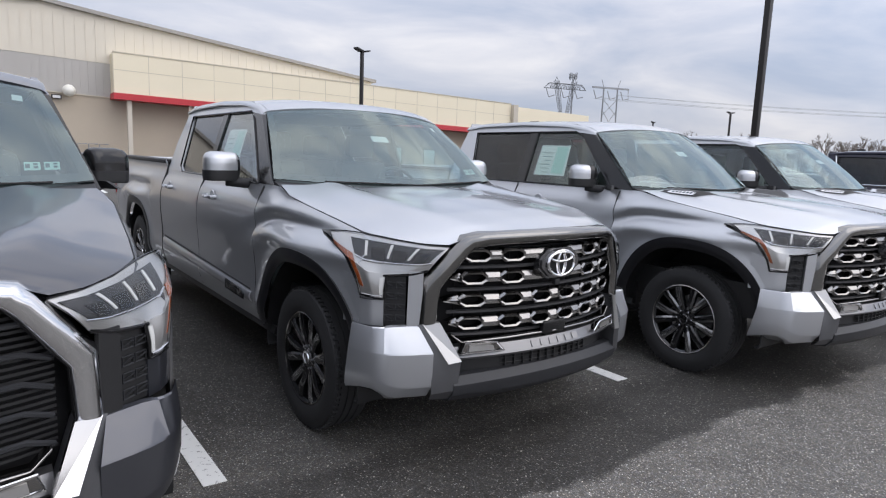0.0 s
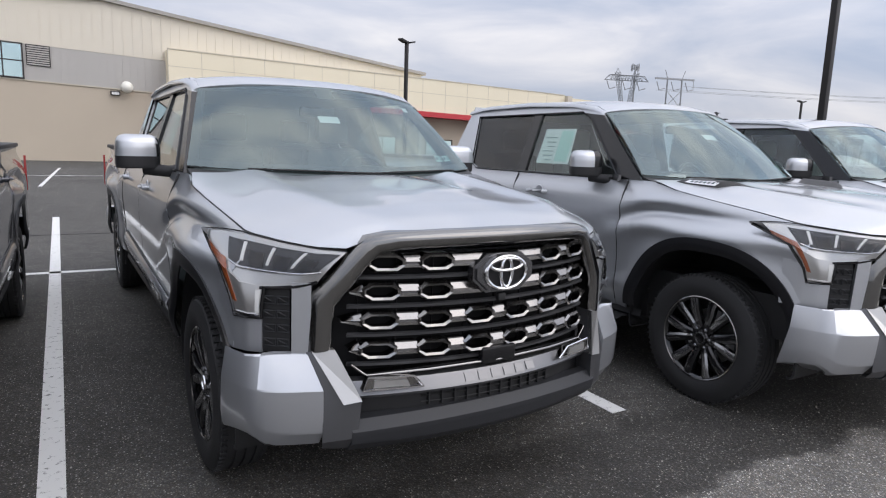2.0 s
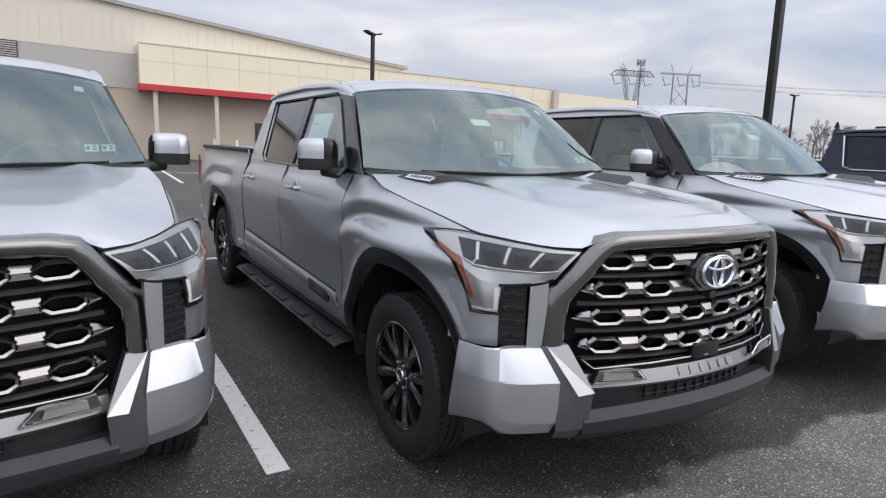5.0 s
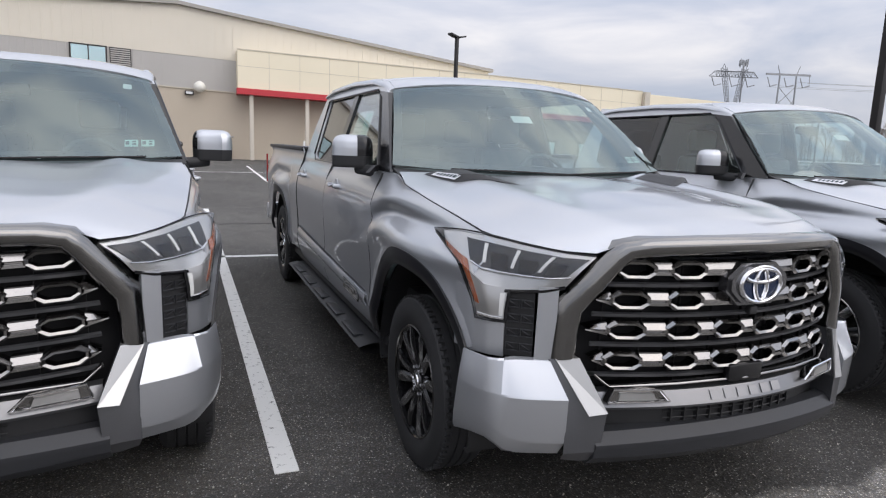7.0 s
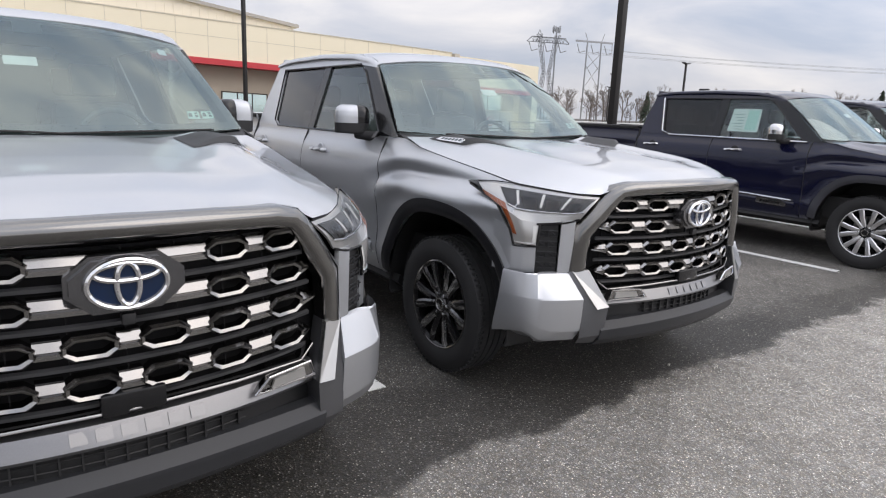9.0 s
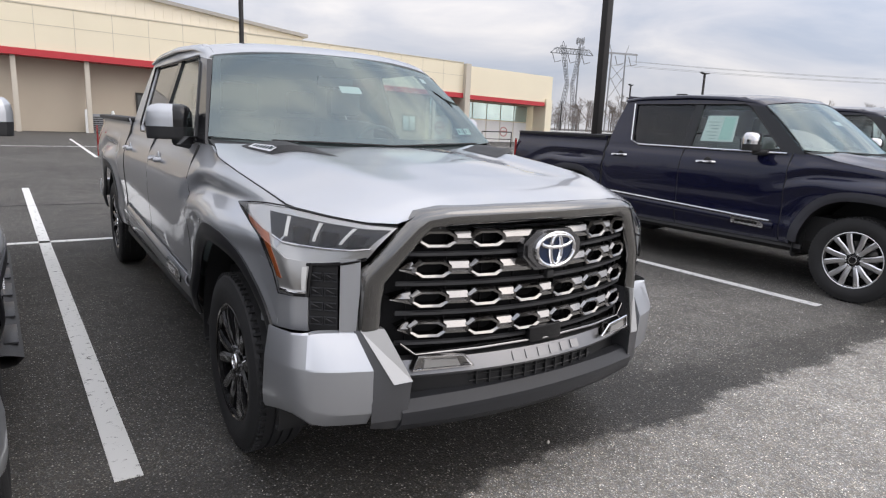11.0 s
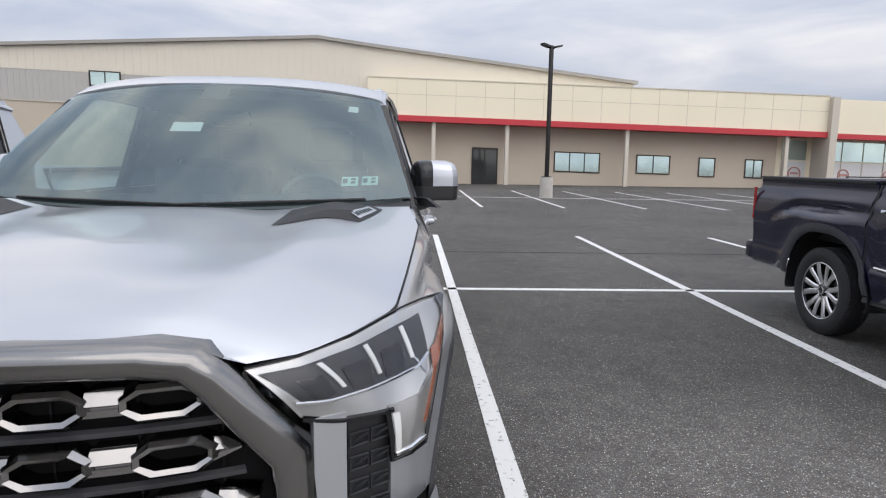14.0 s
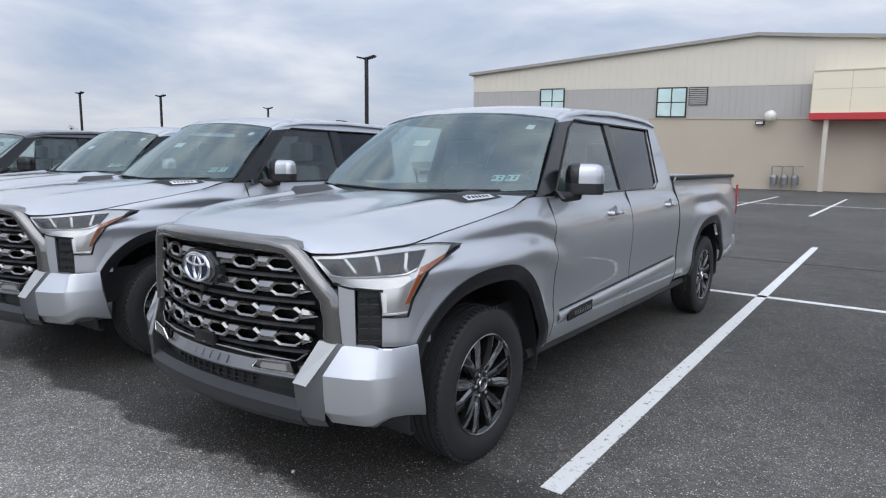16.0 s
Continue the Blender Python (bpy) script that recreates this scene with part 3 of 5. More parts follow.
def hood_at(x, y):
    """The bonnet's surface over a place of the plan."""
    v = min(1.0, max(0.0, (y - 0.05) / 1.3))
    for _ in range(10):
        u = x / hood_edge(v)[0]
        v = min(1.0, max(0.0, v + (y - hood_point(u, v)[1]) / 1.4))
    return Vector((x, y, hood_point(x / hood_edge(v)[0], v)[2]))


def scoop(root, s):
    """Vented wedge at the back of the bonnet with a badge plate along its outer side."""
    tip, corner, back, root_in = (0.47, 0.97), (0.735, 1.13), (0.80, 1.40), (0.47, 1.30)
    def plan(u, v):
        a = [tip[i] + (corner[i] - tip[i]) * u for i in (0, 1)]
        b = [root_in[i] + (back[i] - root_in[i]) * u for i in (0, 1)]
        return a[0] + (b[0] - a[0]) * v, a[1] + (b[1] - a[1]) * v
    def fn(u, v, lift=0.0):
        x, y = plan(u, v)
        p = hood_at(x, y)
        h = 0.036 * u * min(1, 7 * v) * (1 - 0.55 * v) * min(1, 7 * (1 - u))
        return Vector((s * p.x, p.y, p.z + 0.002 + h + lift))
    ob = part("hood_scoop", surf(fn, 21, 21), BLACK, root, "black vented bonnet scoop", angle=25)
    badge = part("scoop_badge", surf(lambda u, v: fn(0.875 + 0.10 * u, 0.10 + 0.72 * v, 0.004), 2, 6), MACHINED, ob, "silver badge plate")
    bm = bmesh.new()
    for k in range(6):
        surf(lambda u, v, k=k: fn(0.90 + 0.05 * u, 0.16 + 0.10 * k + 0.06 * v, 0.006), 1, 1, bm=bm)
    part("badge_bars", bm, INK, badge)


def mirror_shell(z0, z1, s, split=-0.035):
    """A rounded mirror housing between two heights, fuller at the outside and flat at the back."""
    def fn(u, v):
        a = 2 * math.pi * u
        c, d = math.cos(a), math.sin(a)
        x = 0.112 * math.copysign(abs(c) ** 0.55, c)
        y = math.copysign(abs(d) ** 0.6, d)
        y = y * (0.055 if y > 0 else 0.105 * (1 - 0.25 * (c * s < 0)))
        z = z0 + (z1 - z0) * v
        k = lerp([(-0.105, 0.55), (-0.095, 0.84), (-0.06, 0.97), (0.0, 1.0), (0.05, 1.0), (0.085, 0.94), (0.11, 0.78), (0.12, 0.60), (0.125, 0.35)], z)
        return (x * (0.35 + 0.65 * k), y * k, z)
    bm = surf(fn, 28, 12)
    bmesh.ops.remove_doubles(bm, verts=bm.verts, dist=0.0005)
    bmesh.ops.holes_fill(bm, edges=[e for e in bm.edges if len(e.link_faces) == 1])
    bmesh.ops.recalc_face_normals(bm, faces=bm.faces)
    for f in bm.faces:
        f.material_index = int(f.calc_center_median().x * s < split)
    return bm


def build_truck(paint, label, bed=0.48, scoops=True, steps=False, fold=0.0, trim="silver", emblem_blue=True, papers=True, sheet=False):
    root = new("pickup_truck")
    tagged(root, label, "pickup truck", "parked pick-up trucks")
    rear, tail = 4.67 + bed, 5.90 + bed
    flare = FLARE_GREY if trim == "navy" else FLARE_BLACK
    wheel_style = "machined" if trim == "navy" else "black"
    frame_mat = CHROME if trim == "dark" else BRONZE
    cap = {"silver": paint, "dark": BLACK_GLOSS, "navy": CHROME}[trim]
    handle_mat = CHROME if trim == "navy" else paint
    # bonnet and front
    part("bonnet", surf(lambda u, v: hood_point(2 * u - 1, v), 56, 36), paint, root)
    for s in (-1, 1):
        part("front_wing", side_panel(s, 0.40, 1.695, 0.46, lambda y: lerp(FENDER_TOP, y), rear, 72, 46, wing_edge, 0.755), paint, root)
        part("bonnet_gap", tube([(s * (p[0] + 0.004), p[1], p[2] - 0.002) for p in [hood_edge(0.28 + 0.62 * k / 14) for k in range(15)]], 0.0026, 6), BLACK, root)
        part("front_door", side_panel(s, 1.705, 2.945, 0.455, lambda y: 1.352, rear, 14, 26, lambda y: 0.926), paint, root)
        part("rear_door", side_panel(s, 2.955, 4.105, 0.455, lambda y: 1.352, rear, 12, 26, lambda y: 0.926), paint, root)
        part("bed_side", side_panel(s, 4.135, tail, 0.50, lambda y: 1.435, rear, 44, 26, lambda y: 0.945), paint, root)
        part("door_sill", surf(lambda u, v, s=s: (s * lerp([(0, 0.94), (0.5, 0.955), (1, 0.90)], v), 1.48 + u * (rear - 0.5 - 1.48), 0.462 - 0.09 * v), 6, 4, 0.02), BLACK, root)
        # arch lip
        for yc, y0, y1 in ((AXLE_F, AXLE_F - 0.590, AXLE_F + ARCH_R - 0.004), (rear, rear - ARCH_R + 0.004, rear + ARCH_R - 0.004)):
            def lip(u, v, yc=yc, y0=y0, y1=y1, s=s):
                y = y0 + (y1 - y0) * (0.5 - 0.5 * math.cos(math.pi * u))
                z = arch(y, 0.44, rear)
                d = Vector((0, y - yc, z - HUB_Z)).normalized()
                w = 0.085 if trim == "navy" else 0.082
                k = (v - 0.80) * w
                x = side_x(y, z + 0.01, rear) + 0.006 - 0.05 * max(0, 0.35 - v)
                return (s * x, y + d.y * k, z + d.z * k)
            part("arch_lip", surf(lip, 40, 5, 0.01), flare, root, "dark wheel-arch lip")
            part("wheel_well", surf(lambda u, v, s=s, yc=yc: (s * (0.50 + 0.47 * v), yc - (ARCH_R - 0.02) * math.cos(math.pi * (1.25 * u - 0.125)), HUB_Z + (ARCH_R - 0.02) * max(-0.12, math.sin(math.pi * (1.25 * u - 0.125)))), 24, 2, 0.01), BLACK, root)
        # seams, mouldings, handles
        part("door_seam", side_line(s, [(2.95, 0.47 + 0.0875 * k) for k in range(11)], rear, -0.006, 0.007), BLACK, root)
        part("door_seam", side_line(s, [(1.70, 0.50 + 0.084 * k) for k in range(11)], rear, -0.006, 0.007), BLACK, root)
        part("door_seam", side_line(s, [(4.12, 0.50 + 0.09 * k) for k in range(11)], rear, -0.008, 0.012), BLACK, root)
        mol = part("door_moulding", surf(lambda u, v, s=s: (s * (side_x(1.72 + 2.28 * u, 0.57 + 0.075 * u + 0.07 * v, rear) + 0.006 + 0.012 * math.sin(math.pi * v)), 1.76 + 2.28 * u, 0.57 + 0.085 * u + 0.07 * v), 30, 5, 0.008), paint, root)
        part("moulding_shadow_strip", surf(lambda u, v, s=s: (s * (side_x(1.78 + 2.24 * u, 0.685, rear) + 0.006), 1.78 + 2.24 * u, 0.648 + 0.084 * u + 0.012 * v), 20, 1, 0.006), DARK_GREY, mol)
        if trim == "navy":
            part("bright_strip", tube([(s * (side_x(1.80 + 0.115 * k, 0.68, rear) + 0.012), 1.80 + 0.115 * k, 0.658 + 0.0042 * k) for k in range(20)], 0.013, 8), CHROME, mol, "chrome strip along the doors")
        bx = lambda y, z: s * (side_x(y, z, rear) + 0.020)
        badge = part("door_badge", prism([(bx(1.86, 0.6), 1.85, 0.575), (bx(1.86, 0.64), 1.84, 0.615), (bx(1.9, 0.64), 1.90, 0.640), (bx(2.2, 0.65), 2.21, 0.652), (bx(2.2, 0.6), 2.21, 0.586)], (s * 0.008, 0, 0)), CHROME if trim == "navy" else BLACK_GLOSS, mol, "badge plate with a metal rim")
        bm = bmesh.new()
        for k in range(7):
            box(s * 1.033 - 0.004, 1.92 + 0.036 * k, 0.602, s * 1.033 + 0.004, 1.942 + 0.036 * k, 0.630, bm)
        part("badge_bars", bm, CHROME if trim != "navy" else BLACK_GLOSS, badge)
        for y in (2.62, 3.86):
            hx = side_x(y, 1.205, rear)
            h = part("door_handle", tube([(s * (hx - 0.005), y - 0.11, 1.205), (s * (hx + 0.030), y - 0.095, 1.205), (s * (hx + 0.040), y, 1.207), (s * (hx + 0.030), y + 0.095, 1.205), (s * (hx - 0.005), y + 0.11, 1.205)], 0.016, 10, flat=0.8), handle_mat, root, "pull handle")
            part("handle_cup", lathe([(0.0, 0.0), (0.0, 0.05), (0.006, 0.056)], 20, centre=(0, 0, 0)), BLACK if trim == "navy" else paint, h)
            h.children[0].location = (s * (hx + 0.001), y - 0.02, 1.202)
        # mirror
        mir = part("door_mirror", mirror_shell(0.0, 0.125, s, -0.035 if fold else -0.09), [cap, BLACK_GLOSS], root, "door mirror")
        mir.location, mir.scale, mir.rotation_euler = (s * (1.092 - 0.0024 * fold), 2.05, 1.425), (1.06, 0.95, 0.98), (0, 0, s * radians(fold))
        part("mirror_base", mirror_shell(-0.07, 0.0, s), BLACK, mir, "black mirror base")
        part("mirror_glass", box(-0.085, 0.052, -0.07, 0.085, 0.058, 0.085, bevel=0.002), CHROME, mir)
        part("mirror_arm", tube([(-s * 0.20, -0.10, -0.085), (-s * 0.13, -0.07, -0.085), (-s * 0.03, -0.01, -0.075)], 0.034, 10, flat=0.75), BLACK, mir)
        part("mirror_foot", prism([(-s * 0.165, -0.30, -0.085), (-s * 0.165, -0.02, -0.085), (-s * 0.175, -0.04, -0.045), (-s * 0.185, -0.24, -0.045)], (-s * 0.02, 0, 0)), BLACK, mir)
        # greenhouse
        cab_piece("a_pillar", s, [(1.58, 1.352), (1.80, 1.352), (2.28, 1.80), (2.34, 1.838), (2.14, 1.815)], BLACK_GLOSS, root, 0.002)
        cab_piece("door_window_front", s, [(1.80, 1.352), (2.875, 1.352), (2.875, 1.842), (2.38, 1.842), (2.26, 1.785)], FRONT_GLASS, root, -0.012, 0.004, "door glass").visible_shadow = False
        cab_piece("b_pillar", s, [(2.875, 1.352), (2.985, 1.352), (2.985, 1.842), (2.875, 1.842)], BLACK_GLOSS, root, 0.0)
        cab_piece("door_window_rear", s, [(2.985, 1.352), (3.62, 1.352), (3.72, 1.40), (3.83, 1.842), (2.985, 1.842)], PRIVACY, root, -0.010, 0.004, "dark privacy glass").visible_shadow = False
        cab_piece("c_pillar", s, [(3.60, 1.352), (4.105, 1.352), (4.07, 1.60), (3.99, 1.915), (3.83, 1.915), (3.83, 1.842), (3.72, 1.40)], paint, root, 0.003)
        cab_piece("roof_rail", s, [(2.14, 1.815), (2.34, 1.838), (2.4, 1.842), (3.83, 1.842), (3.83, 1.915), (2.40, 1.92)], paint, root, 0.002)
        part("window_trim", tube([(s * (cab_x(z) + 0.004), y, z) for y, z in [(1.80, 1.352), (3.62, 1.352), (3.72, 1.40), (3.83, 1.842), (2.38, 1.846), (2.26, 1.79), (1.80, 1.356)]], 0.008, 6), BLACK_GLOSS, root)
        if trim == "navy":
            part("window_brightwork", tube([(s * (cab_x(z) + 0.012), y, z) for y, z in [(1.75, 1.348), (3.62, 1.348), (3.74, 1.40), (3.86, 1.85)]], 0.011, 6), CHROME, root, "chrome window surround")
        # roof edge
        part("roof_edge", surf(lambda u, v, s=s: (s * (0.718 + 0.046 * math.sin(v * math.pi / 2)), 2.15 + 1.87 * u, lerp([(0, 1.842), (0.06, 1.890), (0.2, 1.929), (0.5, 1.952), (0.85, 1.942), (1, 1.908)], u) - 0.035 * (1 - math.cos(v * math.pi / 2))), 16, 5, 0.02), paint, root)
        headlight(root, s)
        bumper_corner(root, s, paint)
        # fascia panels round the vent
        part("nose_panel", surf(lambda u, v, s=s: (s * (0.735 + 0.062 * u), nose_y(0.735 + 0.062 * u) - 0.002 - 0.008 * v, 0.752 + (1.022 - 0.752) * v), 4, 6, 0.02), BLACK if trim == "dark" else paint, root)
        part("nose_panel", surf(lambda u, v, s=s: (s * (0.886 + 0.106 * u), nose_y(0.886 + 0.106 * u) + 0.002, 0.748 + (0.136 + 0.115 * u) * v), 12, 5, 0.02), paint, root)
        vent = part("vent", surf(lambda u, v, s=s: (s * (0.797 + 0.090 * u), nose_y(0.797 + 0.09 * u) + 0.012, 0.752 + 0.255 * v), 5, 6, 0.02), BLACK, root, "black vent beside the grille")
        for k in range(4):
            for j in range(2):
                bm = bmesh.new()
                z = 0.79 + 0.054 * k
                cx = 0.820 + 0.042 * j
                o = [(cx - 0.018, z - 0.014), (cx - 0.018, z + 0.014), (cx + 0.018, z + 0.014), (cx + 0.018, z - 0.014)]
                tube([(s * x, nose_y(x) + 0.004, zz) for x, zz in o], 0.0035, 5, bm, closed=True)
                tube([(s * (cx - 0.018), nose_y(cx) + 0.004, z - 0.012), (s * (cx + 0.018), nose_y(cx) + 0.004, z + 0.012)], 0.003, 5, bm)
                part("vent_cell", bm, DARK_GREY, vent)
        # bright tusk and dark cheek below the frame
        outer = [(0.752, 0.200, 0.757), (0.716, 0.112, 0.610), (0.718, 0.116, 0.425), (0.705, 0.15, 0.385)]
        middle = [(0.736, 0.182, 0.764), (0.655, 0.070, 0.582), (0.655, 0.076, 0.44), (0.65, 0.11, 0.39)]
        inner = [(0.660, 0.144, 0.772), (0.588, 0.052, 0.590), (0.60, 0.062, 0.44), (0.60, 0.10, 0.39)]
        back = [(p[0], p[1] + 0.10, p[2]) for p in inner]
        bm = bmesh.new()
        def strip(rows, first, last):
            for p, q in zip(rows, rows[1:]):
                for k in range(first, last):
                    bm.faces.new([bm.verts.new((s * c[0], c[1], c[2])) for c in (p[k], q[k], q[k + 1], p[k + 1])])
        strip([outer, middle], 0, 3)
        strip([middle, inner], 1, 3)
        strip([inner, back], 0, 3)
        bmesh.ops.remove_doubles(bm, verts=bm.verts, dist=0.0005)
        bmesh.ops.recalc_face_normals(bm, faces=bm.faces)
        part("cheek", bm, CHEEK, root, "dark grey bumper cheek", angle=20)
        part("tusk", prism([(s * c[0], c[1] - 0.006, c[2]) for c in (middle[0], middle[1], inner[1], inner[0])], (0, 0.03, 0)), LAMP_SILVER if trim != "dark" else CHROME, root, "bright metal tusk below the grille")
        fog = part("fog_lamp", prism([(s * 0.350, 0.016, 0.625), (s * 0.395, 0.020, 0.664), (s * 0.555, 0.066, 0.668), (s * 0.575, 0.070, 0.618)], (0, 0.03, 0)), GUNMETAL, root, "fog lamp in a metal bezel")
        part("fog_lens", prism([(s * 0.405, 0.015, 0.630), (s * 0.415, 0.018, 0.655), (s * 0.535, 0.054, 0.658), (s * 0.540, 0.054, 0.628)], (0, 0.01, 0)), LAMP_SILVER, fog)
        part("fog_bezel", tube([(s * 0.348, 0.009, 0.622), (s * 0.394, 0.013, 0.668), (s * 0.560, 0.061, 0.672), (s * 0.578, 0.068, 0.620), (s * 0.348, 0.009, 0.622)], 0.005, 6), CHROME, fog)
        if scoops:
            scoop(root, s)
        if steps:
            st = part("side_step", surf(lambda u, v, s=s: (s * lerp([(0, 0.93), (0.15, 1.02), (0.5, 1.085), (0.8, 1.05), (1, 0.93)], v), 1.58 + 2.5 * u, lerp([(0, 0.40), (0.15, 0.405), (0.5, 0.385), (0.8, 0.345), (1, 0.34)], v)), 20, 8), BLACK, root, "black side step")
            for k in range(5):
                part("step_pad", box(s * 1.04 - 0.03, 1.75 + 0.46 * k, 0.396, s * 1.04 + 0.03, 2.05 + 0.46 * k, 0.408, bevel=0.004), DARK_GREY, st)
        # tail lamp
        part("tail_lamp", surf(lambda u, v, s=s: (s * (side_x(tail - 0.08, 1.0, rear) + 0.004), tail - 0.008 + 0.026 * u, 0.98 + 0.34 * v), 3, 4, 0.02), RED_LENS, root, "red tail lamp")
        for y in (AXLE_F, rear):
            wheel(root, s, y, wheel_style)
        part("rear_bumper_corner", box(s * 0.62, tail - 0.02, 0.52, s * 0.99, tail + 0.16, 0.72, bevel=0.04), paint if trim != "dark" else DARK_GREY, root)
    # cab middle pieces
    scr = part("windscreen", surf(lambda u, v: screen_point(2 * u - 1, v), 24, 10), WINDSCREEN, root, "clear windscreen glass")
    scr.visible_shadow = False
    bm = bmesh.new()
    for u0, u1, v0, v1 in ((-1, 1, 0, 0.085), (-1, 1, 0.965, 1.0), (-1, -0.945, 0.085, 0.965), (0.945, 1, 0.085, 0.965), (-0.08, 0.08, 0.86, 0.965)):
        surf(lambda u, v, q=(u0, u1, v0, v1): Vector(screen_point(q[0] + (q[1] - q[0]) * u, q[2] + (q[3] - q[2]) * v)) + Vector((0, 0.006, -0.006)), 16, 6, bm=bm)
    part("windscreen_border", bm, BLACK, scr)
    for x0, x1 in ((-0.62, 0.05), (0.02, 0.72)):
        part("wiper", tube([Vector(screen_point(x / 0.9, 0.004 + 0.012 * math.sin(k * 0.52))) + Vector((0, -0.006, 0.004)) for k, x in enumerate([x0 + (x1 - x0) * j / 6 for j in range(7)])], 0.005, 6), BLACK, root)
    part("cowl", surf(lambda u, v: Vector(hood_point(2 * u - 1, 1.0)) * (1 - v) + Vector(screen_point(2 * u - 1, 0)) * v + Vector((0, 0, -0.015)), 20, 2, 0.02), BLACK, root)
    part("roof", surf(lambda u, v: ((2 * u - 1) * (0.725 - 0.012 * v), (2.0 + 0.15 * (2 * u - 1) ** 2) * (1 - v) + 4.02 * v, lerp([(0, 1.888), (0.06, 1.938), (0.2, 1.968), (0.5, 1.984), (0.85, 1.975), (1, 1.945)], v) - 0.045 * abs(2 * u - 1) ** 3), 24, 18, 0.02), paint, root)
    part("roof_aerial", box(0.03, 3.70, 1.97, 0.07, 3.86, 2.02, bevel=0.015), BLACK, root)
    part("headliner", box(-0.70, 2.25, 1.84, 0.70, 3.95, 1.86), HEADLINER, root)
    back = part("cab_back", surf(lambda u, v: ((2 * u - 1) * lerp([(0, 0.93), (0.55, 0.92), (1, 0.70)], v), 4.11 - 0.09 * v * v, 0.5 + 1.45 * v), 10, 14, 0.02), paint, root)
    part("back_window", box(-0.58, 4.075, 1.42, 0.58, 4.115, 1.80, bevel=0.01), BACK_GLASS, back)
    # cabin
    dash = part("dashboard", surf(lambda u, v: ((2 * u - 1) * 0.88, lerp([(0, 1.52), (0.5, 1.95), (0.8, 2.05), (1, 2.0)], v), lerp([(0, 1.33), (0.5, 1.36), (0.8, 1.30), (1, 0.95)], v)), 12, 8, 0.02), CABIN, root, "dark dashboard")
    part("steering_wheel", tube([(0.40 + 0.19 * math.cos(a), 2.18 + 0.07 * math.sin(a), 1.28 + 0.18 * math.sin(a)) for a in [k * 0.3491 for k in range(18)]], 0.016, 8, closed=True), CABIN, root)
    for x in (-0.40, 0.40):
        for y in (2.72, 3.62):
            part("seat", merge(box(x - 0.25, y - 0.45, 0.78, x + 0.25, y + 0.08, 0.98, bevel=0.06), box(x - 0.24, y, 0.95, x + 0.24, y + 0.16, 1.50, bevel=0.07)), CABIN_LIGHT, root, "grey leather seat")
            part("headrest", box(x - 0.13, y + 0.05, 1.53, x + 0.13, y + 0.16, 1.73, bevel=0.045), CABIN_LIGHT, root)
    part("cabin_floor", box(-0.90, 1.55, 0.60, 0.90, 4.08, 0.70), CABIN, root)
    part("rear_view_mirror", box(-0.12, 2.06, 1.70, 0.12, 2.10, 1.765, bevel=0.015), BLACK_GLOSS, root)
    # bed
    bm = box(-0.80, 4.16, 0.84, 0.80, tail - 0.05, 0.88)
    for s in (-1, 1):
        box(s * 0.80 - 0.02, 4.16, 0.86, s * 0.80 + 0.02, tail - 0.05, 1.40, bm)
    box(-0.82, 4.15, 0.84, 0.82, 4.19, 1.42, bm)
    part("bed_liner", bm, BED_LINER, root, "black bed liner")
    for s in (-1, 1):
        part("bed_rail", box(s * 0.79 - 0.0, 4.15, 1.405, s * 0.955, tail - 0.02, 1.443, bevel=0.012), BLACK, root, "black bed rail cap")
    part("tailgate", box(-0.78, tail - 0.05, 0.70, 0.78, tail + 0.02, 1.43, bevel=0.015), paint, root)
    part("rear_bumper", box(-0.62, tail + 0.0, 0.52, 0.62, tail + 0.16, 0.70, bevel=0.03), BLACK if trim != "navy" else CHROME, root)
    part("chassis", merge(merge(box(-0.85, 0.35, 0.50, 0.85, 1.6, 0.75), box(-0.86, 1.5, 0.40, 0.86, rear - 0.55, 0.60)), box(-0.5, rear - 0.6, 0.42, 0.5, tail, 0.85)), BLACK, root)
    part("engine_bay", box(-0.50, 0.25, 0.60, 0.50, 1.45, 1.06), BLACK, root)
    # grille
    top_o = [(-0.748, 0.758), (-0.742, 0.90), (-0.736, 0.972), (-0.66, 1.066), (-0.585, 1.158), (-0.545, 1.195), (-0.46, 1.213), (-0.25, 1.222), (0, 1.225), (0.25, 1.222), (0.46, 1.213), (0.545, 1.195), (0.585, 1.158), (0.66, 1.066), (0.736, 0.972), (0.742, 0.90), (0.748, 0.758)]
    top_i = [(-0.660, 0.772), (-0.655, 0.86), (-0.648, 0.930), (-0.59, 1.01), (-0.53, 1.095), (-0.50, 1.128), (-0.43, 1.140), (-0.24, 1.148), (0, 1.150), (0.24, 1.148), (0.43, 1.140), (0.50, 1.128), (0.53, 1.095), (0.59, 1.01), (0.648, 0.930), (0.655, 0.86), (0.660, 0.772)]
    part("grille_frame", nose_strip(top_o, top_i, 0.06, lift=0.027), frame_mat, root, "bronze-chrome grille surround", angle=48)
    part("grille_back", surf(lambda u, v: ((2 * u - 1) * (0.72 - 0.12 * v), nose_y((2 * u - 1) * 0.72) + 0.085, 0.58 + 0.55 * v), 20, 4, 0.01), DEEP_BLACK, root)
    lo_o = [(-0.60, 0.700), (-0.545, 0.655), (-0.30, 0.668), (0, 0.672), (0.30, 0.668), (0.545, 0.655), (0.60, 0.700)]
    lo_i = [(x, z + 0.014) for x, z in lo_o]
    part("grille_lower_trim", nose_strip(lo_o, lo_i, 0.03, lift=0.006), GUNMETAL, root)
